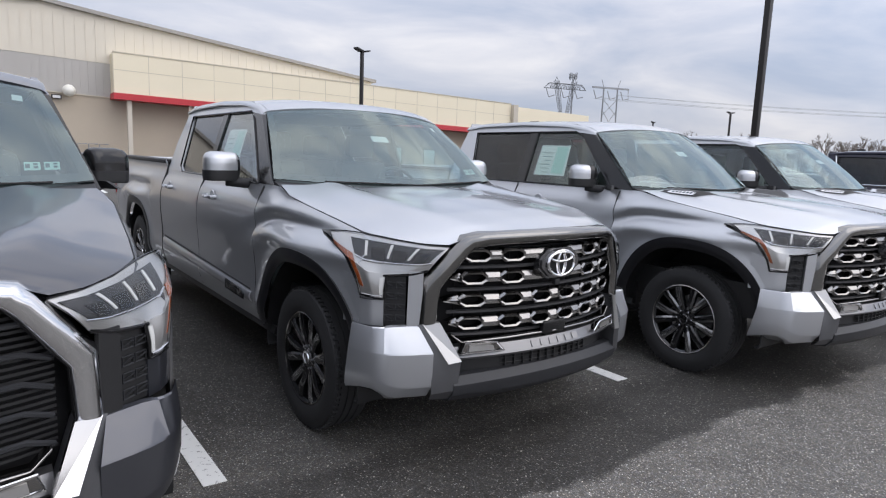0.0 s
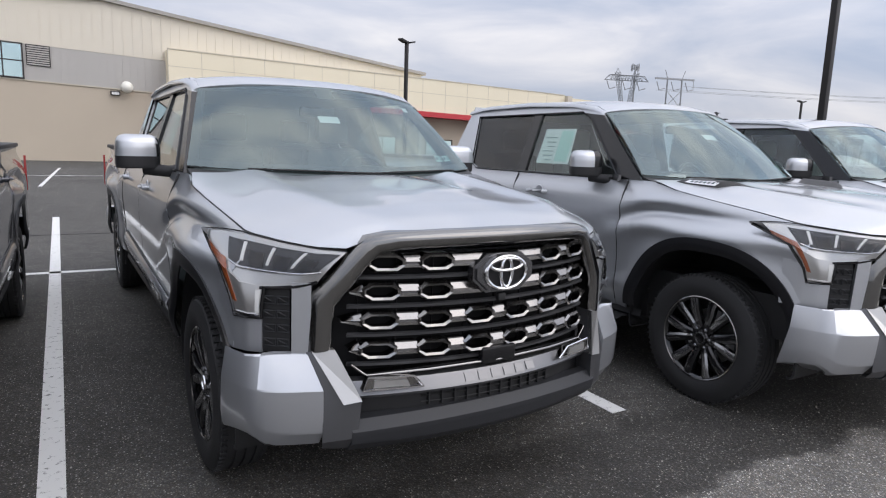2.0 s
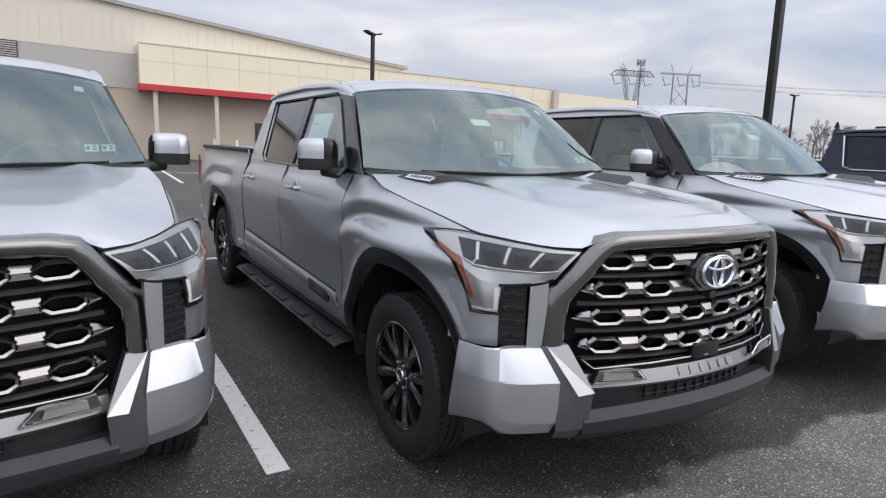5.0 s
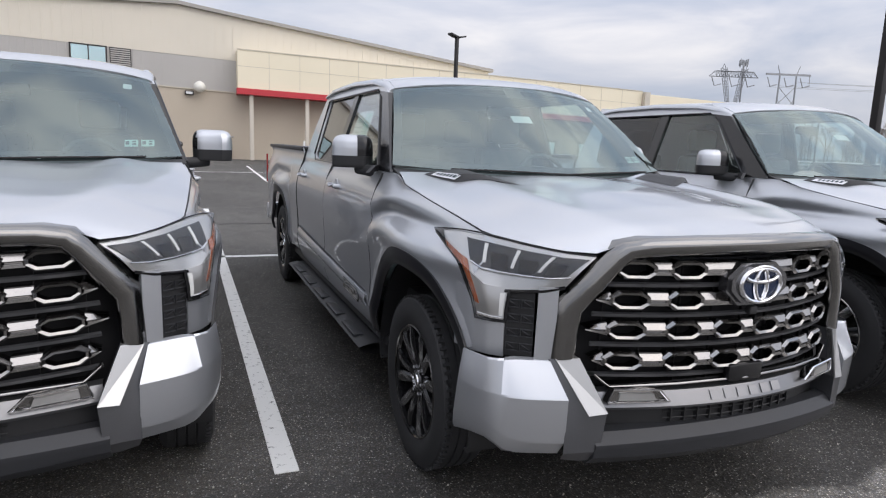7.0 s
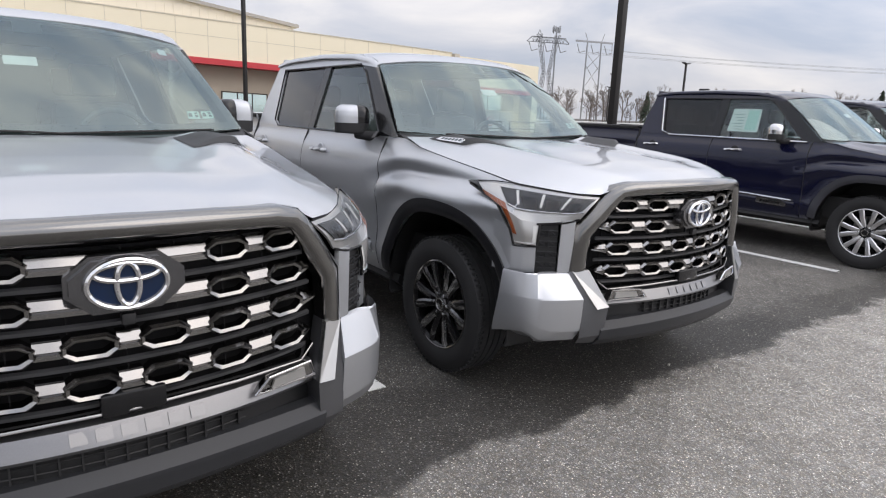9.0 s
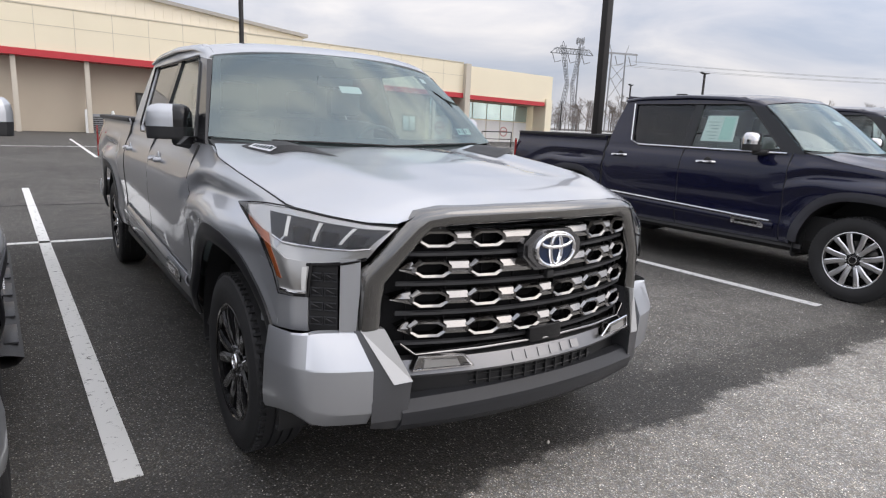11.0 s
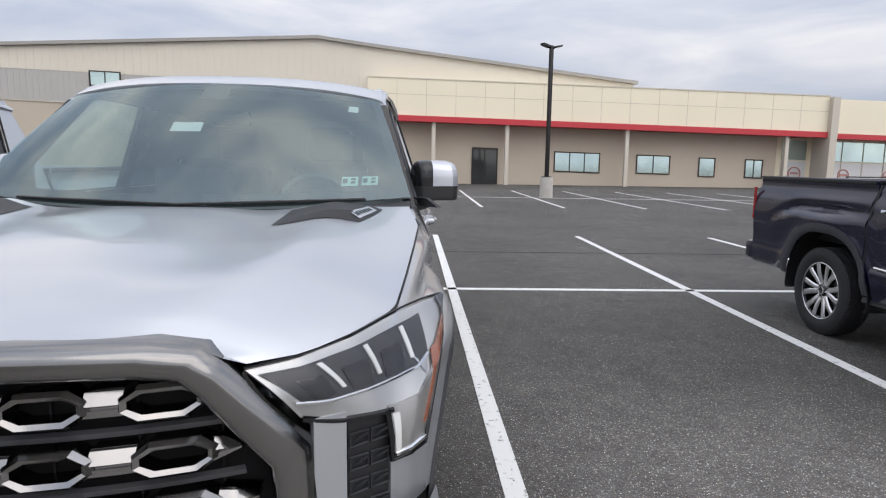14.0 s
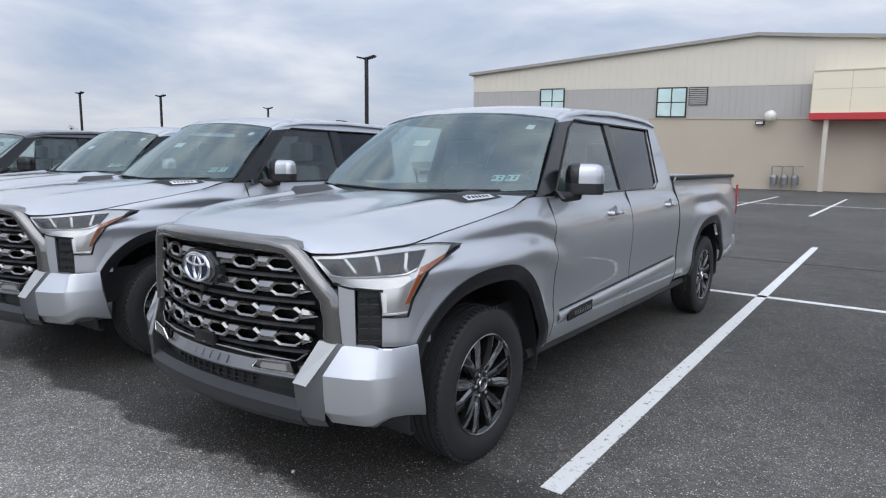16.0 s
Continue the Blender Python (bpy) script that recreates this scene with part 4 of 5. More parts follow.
    if trim == "dark":
        grille_lattice(root)
    else:
        grille_bars(root)
        plate = [(-0.148, 1.02), (-0.148, 1.072), (-0.085, 1.122), (0.085, 1.122), (0.148, 1.072), (0.148, 1.02), (0.085, 0.965), (-0.085, 0.965)]
        bm = prism([(x, -0.016, z) for x, z in plate], (0, 0.05, 0))
        bmesh.ops.bevel(bm, geom=[e for e in bm.edges if all(v.co.y < 0 for v in e.verts)], offset=0.012, segments=2, affect="EDGES")
        pl = part("emblem_plate", bm, FRAMEMETAL, root, "gunmetal emblem plate")
        def oval(a, b, r, mat, name, cz=1.045, lab=""):
            part(name, tube([(a * math.cos(t), -0.022, cz + b * math.sin(t)) for t in [k * 0.19635 for k in range(32)]], r, 8, closed=True), mat, pl, lab)
        bm = bmesh.new()
        vs = [bm.verts.new((0.098 * math.cos(k * 0.19635), -0.019, 1.045 + 0.066 * math.sin(k * 0.19635))) for k in range(32)]
        bm.faces.new(vs)
        part("emblem_ground", bm, BLUE if emblem_blue else DEEP_BLACK, pl)
        oval(0.098, 0.066, 0.0085, CHROME, "emblem_ring", lab="plain chrome oval ring")
        oval(0.028, 0.058, 0.0085, CHROME, "emblem_upright")
        oval(0.080, 0.024, 0.0085, CHROME, "emblem_bar", 1.078)
        part("nose_camera", box(-0.018, -0.006, 0.925, 0.018, 0.02, 0.957, bevel=0.006), BLACK, root)
        part("radar_cover", box(-0.085, -0.004, 0.665, 0.085, 0.03, 0.735, bevel=0.012), BLACK_GLOSS, root)
    def barf(u, v):
        x = -0.60 + 1.2 * u
        z, dy = lerp([(0, 0.586, 0.03), (0.17, 0.590, -0.016), (0.34, 0.602, -0.022), (0.83, 0.652, 0.004), (1, 0.660, 0.04)], v)
        return (x, nose_y(x) + dy, z - 0.035 * x * x)
    bb = part("bumper_bar", surf(barf, 24, 12), BAR_METAL, root, "grey metal bumper bar with raised lettering blocks", angle=22)
    for k in range(6):
        x = -0.165 + 0.062 * k
        part("raised_block", prism([(x, nose_y(x) - 0.021, 0.613), (x + 0.042, nose_y(x) - 0.021, 0.613), (x + 0.042, nose_y(x) - 0.003, 0.644), (x, nose_y(x) - 0.003, 0.644)], (0, 0.012, -0.004)), BAR_METAL, bb)
    part("intake", surf(lambda u, v: (1.24 * u - 0.62, nose_y(1.24 * u - 0.62) + 0.028, 0.47 + 0.14 * v), 20, 2, 0.02), BLACK, root)
    bm = bmesh.new()
    for k in range(12):
        x = -0.30 + 0.055 * k
        box(x - 0.003, nose_y(x) + 0.012, 0.52, x + 0.003, nose_y(x) + 0.03, 0.575, bm)
    for z in (0.535, 0.56):
        tube([(0.06 * k - 0.33, nose_y(0.06 * k - 0.33) + 0.018, z) for k in range(12)], 0.003, 4, bm)
    part("intake_mesh", bm, BLACK, root)
    def lipf(u, v):
        x = -0.62 + 1.24 * u
        z, dy = lerp([(0, 0.518, 0.07), (0.0714, 0.516, 0.02), (0.2143, 0.478, -0.012), (0.2857, 0.470, -0.012), (0.5714, 0.41, 0.004), (0.7857, 0.375, 0.04), (1.0, 0.36, 0.13)], v)
        return (x, 0.21 * x * x + dy - 0.010, z - 0.03 * x * x + (0.03 if v > 0.5 else 0) * abs(x) ** 2)
    part("bumper_lip", surf(lipf, 30, 14, 0.02), DARK_GREY, root, "textured grey lower bumper", angle=18)
    # papers on the glass
    if papers:
        screen_patch(-0.122, 0.008, 1.645, 1.685, PAPER, scr, "sticker", "white paper sticker", bars=0)
        screen_patch(0.62, 0.685, 1.435, 1.470, PAPER_GREEN, scr, "inspection_sticker", "pale green inspection sticker", bars=2)
        screen_patch(0.70, 0.765, 1.435, 1.470, PAPER_GREEN, scr, "inspection_sticker", "pale green inspection sticker", bars=2)
        screen_patch(0.60, 0.645, 1.78, 1.815, PAPER, scr, "small_sticker", "small white sticker")
    if sheet:
        sh = part("price_sheet", prism([(-(cab_x(z) - 0.030), y, z) for y, z in [(2.40, 1.43), (2.80, 1.43), (2.79, 1.715), (2.42, 1.715)]], (0.002, 0, 0)), SHEET, root, "white price sheet with a green band")
        bm = bmesh.new()
        for k in range(6):
            z = 1.455 + 0.037 * k
            prism([(-(cab_x(z) - 0.0285), y, zz) for y, zz in [(2.62, z), (2.70 + 0.03 * (k % 3), z), (2.70 + 0.03 * (k % 3), z + 0.007), (2.62, z + 0.007)]], (0.002, 0, 0), bm)
        part("sheet_print", bm, SHEET_INK, sh)
        part("sheet_band", prism([(-(cab_x(z) - 0.0285), y, z) for y, z in [(2.43, 1.45), (2.58, 1.45), (2.58, 1.70), (2.44, 1.70)]], (0.002, 0, 0)), PAPER_GREEN, sh)
    return root


def place(ob, x, y, turn=0.0):
    ob.matrix_world = pose(x, y, 0, 0, 0, turn)
    return ob


place(build_truck(SILVER, "silver crew-cab pick-up with bonnet scoops beside an empty bay", emblem_blue=True, fold=38), 0.022, 0.0)
place(build_truck(SILVER, "silver crew-cab pick-up with bonnet scoops and black side steps", steps=True, sheet=True, fold=34), -2.772, -0.105, 1.9)
place(build_truck(SILVER, "silver crew-cab pick-up with a plain bonnet and black wheels", scoops=False, emblem_blue=False, sheet=True), -5.622, 0.375, 2.9)
place(build_truck(GREY_PAINT, "dark grey crew-cab pick-up with a black lattice grille", scoops=False, trim="dark", bed=0.0, fold=38), -8.505, -0.10, 1.3)
place(build_truck(NAVY, "navy crew-cab pick-up with chrome trim and bright alloy wheels", bed=0.0, scoops=False, trim="navy", emblem_blue=False, sheet=True), 5.68, -0.13)
place(build_truck(NAVY, "dark blue crew-cab pick-up parked beyond the navy one", bed=0.0, scoops=False, trim="navy", emblem_blue=False), 8.55, -0.1)


# ---------- ground ----------
def asphalt():
    m = bpy.data.materials.new("worn_asphalt")
    m.use_nodes = True
    n, l = m.node_tree.nodes, m.node_tree.links
    p = n["Principled BSDF"]
    co = n.new("ShaderNodeTexCoord")
    def noise_at(scale, detail=4, rough=0.55):
        a = n.new("ShaderNodeTexNoise")
        a.inputs["Scale"].default_value, a.inputs["Detail"].default_value, a.inputs["Roughness"].default_value = scale, detail, rough
        l.new(co.outputs["Object"], a.inputs[0])
        return a.outputs[0]
    def math_node(op, a, b):
        k = n.new("ShaderNodeMath")
        k.operation = op
        for i, v in enumerate((a, b)):
            if isinstance(v, (int, float)):
                k.inputs[i].default_value = v
            else:
                l.new(v, k.inputs[i])
        return k.outputs[0]
    def span(v, a, b, c, d):
        k = n.new("ShaderNodeMapRange")
        k.interpolation_type = "SMOOTHSTEP"
        for i, x in enumerate((a, b, c, d)):
            k.inputs[i + 1].default_value = x
        l.new(v, k.inputs[0])
        return k.outputs[0]
    sep = n.new("ShaderNodeSeparateXYZ")
    l.new(co.outputs["Object"], sep.inputs[0])
    y = sep.outputs[1]
    wob = math_node("ADD", math_node("MULTIPLY", math_node("SUBTRACT", noise_at(1.3, 8, 0.65), 0.5), 0.8), math_node("MULTIPLY", math_node("SUBTRACT", noise_at(11, 6, 0.7), 0.5), 0.20))
    yy = math_node("SUBTRACT", math_node("ADD", y, wob), math_node("ADD", 0.12, math_node("MULTIPLY", sep.outputs[0], 0.010)))
    lane = span(yy, -0.05, 0.05, 1.0, 0.0)                      # worn, paler driving lane
    xx = math_node("ADD", sep.outputs[0], wob)
    back = math_node("ADD", 0.72, math_node("MULTIPLY", wob, 0.6))
    damp = math_node("MULTIPLY", span(yy, -0.05, 0.05, 0.0, 1.0), span(math_node("SUBTRACT", yy, back), -0.06, 0.10, 1.0, 0.0))  # damp strip along the bays' ends
    damp = math_node("MULTIPLY", damp, span(xx, 1.5, 2.3, 1.0, 0.45))
    def gravel(scale, spread):
        v = n.new("ShaderNodeTexVoronoi")
        v.inputs["Scale"].default_value = scale
        l.new(co.outputs["Object"], v.inputs[0])
        c = n.new("ShaderNodeSeparateColor")
        l.new(v.outputs["Color"], c.inputs[0])
        return span(v.outputs["Distance"], 0.0, spread, 1.0, 0.0), c.outputs
    stones, tint = gravel(85, 0.55)
    fines, tint_2 = gravel(210, 0.6)
    pale = span(tint[0], 0.66, 0.97, 0.0, 1.0)
    pale_2 = span(tint_2[0], 0.6, 1.0, 0.0, 1.0)
    base = math_node("ADD", 0.175, math_node("MULTIPLY", lane, span(xx, -3.0, 2.2, 0.16, 0.42)))
    base = math_node("SUBTRACT", base, math_node("MULTIPLY", damp, 0.072))
    # shade under and between the parked trucks, painted into the asphalt colour
    truck_shade = math_node("MULTIPLY", math_node("MULTIPLY", span(xx, 0.9, 1.5, 1.0, 0.0), span(yy, 0.9, 1.6, 0.0, 1.0)), span(yy, 5.6, 6.6, 1.0, 0.0))
    base = math_node("MULTIPLY", base, math_node("SUBTRACT", 1.0, math_node("MULTIPLY", truck_shade, 0.20)))
    worn = math_node("MULTIPLY", math_node("MULTIPLY", span(xx, 1.2, 1.9, 0.0, 1.0), span(yy, 0.3, 0.55, 0.0, 1.0)), span(yy, 1.0, 3.4, 1.0, 0.0))  # gritty, worn mouth of the empty bay
    base = math_node("ADD", base, math_node("MULTIPLY", worn, 0.11))
    base = math_node("MULTIPLY", base, span(noise_at(0.35, 6), 0.25, 0.75, 0.78, 1.25))
    base = math_node("MULTIPLY", base, span(noise_at(4.0, 5, 0.65), 0.25, 0.75, 0.80, 1.22))
    base = math_node("MULTIPLY", base, span(noise_at(28, 3), 0.2, 0.8, 0.75, 1.25))
    grit = math_node("ADD", lane, worn)
    speck = math_node("MULTIPLY", math_node("MULTIPLY", stones, pale), math_node("ADD", 0.55, math_node("MULTIPLY", grit, 0.35)))
    speck_2 = math_node("MULTIPLY", math_node("MULTIPLY", fines, pale_2), math_node("ADD", 0.10, math_node("MULTIPLY", grit, 0.22)))
    base = math_node("ADD", base, math_node("ADD", speck, speck_2))
    base = math_node("MULTIPLY", base, math_node("ADD", 0.50, math_node("MULTIPLY", stones, 0.80)))
    base = math_node("MULTIPLY", base, math_node("ADD", 0.62, math_node("MULTIPLY", fines, 0.70)))
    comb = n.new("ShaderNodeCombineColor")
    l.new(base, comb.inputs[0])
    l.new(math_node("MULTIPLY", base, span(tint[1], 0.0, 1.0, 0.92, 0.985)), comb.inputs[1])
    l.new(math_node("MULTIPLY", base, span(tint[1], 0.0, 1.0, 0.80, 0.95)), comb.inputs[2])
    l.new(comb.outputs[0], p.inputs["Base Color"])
    l.new(math_node("SUBTRACT", 0.82, math_node("MULTIPLY", damp, 0.25)), p.inputs["Roughness"])
    p.inputs["Specular IOR Level"].default_value = 0.35
    bump = n.new("ShaderNodeBump")
    bump.inputs["Strength"].default_value, bump.inputs["Distance"].default_value = 0.8, 0.007
    l.new(math_node("ADD", stones, noise_at(60, 2)), bump.inputs["Height"])
    l.new(bump.outputs[0], p.inputs["Normal"])
    return m


def paint_line():
    """White road paint, chipped so that the asphalt shows."""
    m = bpy.data.materials.new("chipped_white_line")
    m.use_nodes = True
    n, l = m.node_tree.nodes, m.node_tree.links
    p = n["Principled BSDF"]
    p.inputs["Roughness"].default_value = 0.75
    co = n.new("ShaderNodeTexCoord")
    a = n.new("ShaderNodeTexNoise")
    a.inputs["Scale"].default_value, a.inputs["Detail"].default_value, a.inputs["Roughness"].default_value = 22, 8, 0.7
    l.new(co.outputs["Object"], a.inputs[0])
    r = n.new("ShaderNodeValToRGB")
    e = r.color_ramp.elements
    e[0].position, e[0].color = 0.34, (0.10, 0.10, 0.095, 1)
    e[1].position, e[1].color = 0.43, (0.70, 0.70, 0.68, 1)
    l.new(a.outputs[0], r.inputs[0])
    l.new(r.outputs[0], p.inputs["Base Color"])
    return m


ASPHALT, LINE = asphalt(), paint_line()
TAN = material("tan_stucco", (0.50, 0.43, 0.34), 0.85, var=0.06, scale=0.6, fine=0.12, fine_scale=60, bump=0.1)
BAND = material("grey_metal_siding", (0.46, 0.44, 0.41), 0.55, 0.1, var=0.05, scale=0.5)
CREAM = material("cream_metal_siding", (0.70, 0.645, 0.54), 0.5, 0.1, var=0.04, scale=0.4)
CANOPY = material("cream_canopy_panel", (0.83, 0.75, 0.57), 0.6, var=0.04, scale=0.4, fine=0.05)
SEAM = material("panel_joint", (0.55, 0.50, 0.40), 0.8, var=0.1)
RED = material("red_fascia_paint", (0.52, 0.035, 0.045), 0.45, var=0.06)
FADED_RED = material("faded_red_print", (0.55, 0.26, 0.24), 0.6, var=0.1)
ROOFEDGE = material("roof_flashing", (0.36, 0.34, 0.31), 0.5, 0.3, var=0.06)
BUILDING_GLASS = material("reflective_shop_glass", (0.50, 0.64, 0.62), 0.08, 0.75, 1.0, var=0.25, scale=0.6)
DOOR_GLASS = material("dark_door_glass", (0.03, 0.035, 0.035), 0.08, 0.2, 0.6, var=0.3, scale=0.8)
DARK_FRAME = material("dark_bronze_frame", (0.03, 0.027, 0.025), 0.4, 0.4, var=0.1)
WHITE = material("white_paint", (0.75, 0.75, 0.73), 0.5, var=0.06)
COLUMN = material("pale_column_paint", (0.56, 0.51, 0.43), 0.7, var=0.05)
POLE = material("dark_bronze_pole", (0.022, 0.020, 0.020), 0.45, 0.4, var=0.15)
CONCRETE = material("concrete", (0.40, 0.38, 0.34), 0.9, var=0.15, scale=4, fine=0.15, fine_scale=80, bump=0.2)
STEEL = material("galvanised_steel", (0.30, 0.31, 0.32), 0.5, 0.7, var=0.15)
BARK = material("bare_bark", (0.17, 0.145, 0.125), 0.9, var=0.3)
EVERGREEN = material("dark_evergreen", (0.035, 0.05, 0.03), 0.8, var=0.4, scale=2)
GLOBE = material("white_globe", (0.80, 0.78, 0.70), 0.3, var=0.03)

g = bmesh.new()
bmesh.ops.create_grid(g, x_segments=2, y_segments=2, size=900)
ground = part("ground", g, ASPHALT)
tagged(ground, "worn dark asphalt car park with a paler driving lane", "ground", kind="structure")


def line(x0, y0, x1, y1, name="parking_line", skew=0.0):
    bm = box(x0, y0, 0.001, x1, y1, 0.005)
    for v in bm.verts:
        v.co.x += skew * (v.co.y - y0)
    ob = part(name, bm, LINE)
    return tagged(ob, "chipped white parking-bay line on asphalt", "parking line", "bay lines", "structure")


W = 0.055
for x in (-18.8, -15.9, -13.0, -10.1, -7.25, -4.36, -1.41, 1.44, 4.32, 7.2, 10.1, 13.0):
    line(x - W, 0.90, x + W, 12.1, skew=-0.042 if x == -7.25 else -0.033 if x == -4.36 else -0.027 if x == -1.41 else -0.014 if x == 1.44 else 0.0)
line(-18.8, 6.40, 13.0, 6.51)
for k in range(-4, 11):
    x = 0.20 + 2.9 * k
    line(x - W, 20.6, x + W, 26.65)
    line(x - W, 26.78, x + W, 33.5)
line(-11.4, 26.66, 29.2, 26.77)
line(-10, 9.62, 13, 9.66, "asphalt_joint").data.materials[0] = material("tar_seam", (0.02, 0.02, 0.02), 0.7)

gr = bmesh.new()
rng = random.Random(5)
for k in range(420):
    x, y = rng.uniform(-9, 6), rng.uniform(-1.6, 0.9)
    r = rng.uniform(0.002, 0.006) * (2.0 if k % 60 == 0 else 1)
    own = bmesh.new()
    bmesh.ops.create_icosphere(own, subdivisions=1, radius=r, matrix=Matrix.Translation((x, y, r * 0.5)))
    for v in own.verts:
        v.co += Vector((rng.uniform(-1, 1), rng.uniform(-1, 1), rng.uniform(-1, 1))) * r * 0.3
    merge(gr, own)
tagged(part("loose_grit", gr, CONCRETE), "pale loose stone grit on the asphalt", "grit", kind="stuff")


# ---------- the shop building: its lines fall gently to the right with the site ----------
def fall(x):
    return -0.036 * (x + 2.7) if x < -2.7 else -0.0215 * (x + 2.7)


def sheared(bm):
    for v in bm.verts:
        v.co.z += fall(v.co.x)
    return bm


shop = tagged(new("store_building"), "long tan and cream metal store with a red-edged canopy", "building")
WALL_Y = 43.6


def piece(name, bm, mat, label="", parent=None):
    return part(name, sheared(bm), mat, parent or shop, label)


def slices(x0, x1, step):
    n = max(1, round((x1 - x0) / step))
    return [(x0 + (x1 - x0) * i / n, x0 + (x1 - x0) * (i + 1) / n) for i in range(n)]


def long_box(x0, x1, y0, z0, y1, z1, step=2.0):
    """One long box that can follow a sloping line; z0 and z1 may be functions of x."""
    bm = bmesh.new()
    n = max(1, round((x1 - x0) / step))
    rings = []
    for i in range(n + 1):
        x = x0 + (x1 - x0) * i / n
        a = z0(x) if callable(z0) else z0
        b = z1(x) if callable(z1) else z1
        rings.append([bm.verts.new(p) for p in ((x, y0, a), (x, y0, b), (x, y1, b), (x, y1, a))])
    for p, q in zip(rings, rings[1:]):
        for k in range(4):
            bm.faces.new((p[k], p[(k + 1) % 4], q[(k + 1) % 4], q[k]))
    bm.faces.new(rings[0])
    bm.faces.new(rings[-1])
    bmesh.ops.recalc_face_normals(bm, faces=bm.faces)
    return bm


def roof_z(x):
    return lerp([(-28.3, 7.88), (-6.2, 9.62), (15.9, 7.54)], x)


bm = long_box(-28.2, 26.6, WALL_Y, -1.5, WALL_Y + 0.3, 4.45)
piece("lower_wall", bm, TAN, "tan stucco lower wall")
bm = long_box(-28.2, 15.8, WALL_Y - 0.03, 4.45, WALL_Y + 0.3, 6.52)
piece("grey_band", bm, BAND, "grey ribbed metal band")
bm = bmesh.new()
for a, b in slices(-28.2, -2.7, 0.42):
    box(a + 0.02, WALL_Y - 0.06, 4.47, a + 0.10, WALL_Y - 0.03, 6.50, bm)
piece("band_ribs", bm, BAND)
bm = long_box(-28.2, 15.8, WALL_Y - 0.05, 6.52, WALL_Y + 0.25, roof_z)
for a, b in slices(-28.2, 15.8, 0.55):
    prism([(a, WALL_Y - 0.08, 6.54), (a + 0.08, WALL_Y - 0.08, 6.54), (a + 0.08, WALL_Y - 0.08, roof_z(a)), (a, WALL_Y - 0.08, roof_z(a))], (0, 0.03, 0), bm)
piece("gable_siding", bm, CREAM, "cream ribbed metal gable siding", None)
bm = long_box(-28.5, 16.1, WALL_Y - 0.35, roof_z, 83.5, lambda x: roof_z(x) + 0.22)
piece("roof", bm, ROOFEDGE, "grey metal gable roof")
piece("side_wall", box(-28.2, WALL_Y + 0.3, -1.5, -27.9, 83, 8.05), CREAM)
piece("side_wall", box(15.5, WALL_Y + 0.3, -1.5, 15.8, 83, 7.6), CREAM)
bm = long_box(-28.2, -2.72, WALL_Y - 0.06, 4.40, WALL_Y - 0.001, 4.47)
piece("wall_ledge", bm, SEAM)
# canopy
piece("canopy", long_box(-2.7, 29.15, 42.0, 4.66, WALL_Y + 12, 7.10), CANOPY, "cream panelled canopy front")
piece("canopy", long_box(29.7, 39.3, 42.1, 4.62, WALL_Y + 12, 6.95), CANOPY, "cream panelled canopy front")
piece("red_fascia", long_box(-2.75, 29.15, 41.9, 4.30, WALL_Y - 0.1, 4.68), RED, "red edge band under the canopy")
piece("red_fascia", long_box(29.7, 38.4, 42.0, 4.26, WALL_Y - 0.1, 4.60), RED, "red edge band under the canopy")
for a, b in slices(-2.7, 29.15, 2.0):
    piece("canopy_joint", box(a - 0.012, 41.99, 4.70, a + 0.012, 42.0, 7.08), SEAM)
bm = bmesh.new()
for a, b in slices(-2.7, 29.15, 4.0):
    box(a, 41.99, 6.06, b, 42.0, 6.085, bm)
    box(a, 41.97, 7.08, b, 42.3, 7.16, bm)
piece("canopy_coping", bm, SEAM)
piece("pilaster", box(29.15, 41.6, -1.5, 29.65, WALL_Y, 7.05), COLUMN, "pale pilaster")
piece("pilaster", box(38.5, 41.9, -1.5, 39.25, WALL_Y, 4.9), CANOPY)
for x in (-1.85, 1.8, 6.85, 15.2, 26.5):
    piece("column", box(x - 0.13, 42.15, -1.5, x + 0.13, 42.45, 4.3, bevel=0.02), COLUMN, "pale square canopy column")


def window(x0, x1, z0, z1, cols, rows=1, y=WALL_Y):
    w = piece("window", merge(merge(merge(box(x0 - 0.06, y - 0.06, z0 - 0.06, x1 + 0.06, y + 0.02, z0), box(x0 - 0.06, y - 0.06, z1, x1 + 0.06, y + 0.02, z1 + 0.06)), box(x0 - 0.06, y - 0.06, z0, x0, y + 0.02, z1)), box(x1, y - 0.06, z0, x1 + 0.06, y + 0.02, z1)), DARK_FRAME, "dark-framed window")
    for i in range(cols):
        for j in range(rows):
            a, b = x0 + (x1 - x0) * i / cols, x0 + (x1 - x0) * (i + 1) / cols
            c, d = z0 + (z1 - z0) * j / rows, z0 + (z1 - z0) * (j + 1) / rows
            piece("pane", box(a + 0.035, y - 0.03, c + 0.03, b - 0.035, y - 0.01, d - 0.03), BUILDING_GLASS, "", w)
            piece("mullion", box(b - 0.035, y - 0.05, z0, b + 0.035, y - 0.005, z1), DARK_FRAME, "", w) if i < cols - 1 and j == 0 else None
    if rows > 1:
        piece("transom", box(x0, y - 0.045, (z0 + z1) / 2 - 0.035, x1, y - 0.006, (z0 + z1) / 2 + 0.035), DARK_FRAME, "", w)
    return w


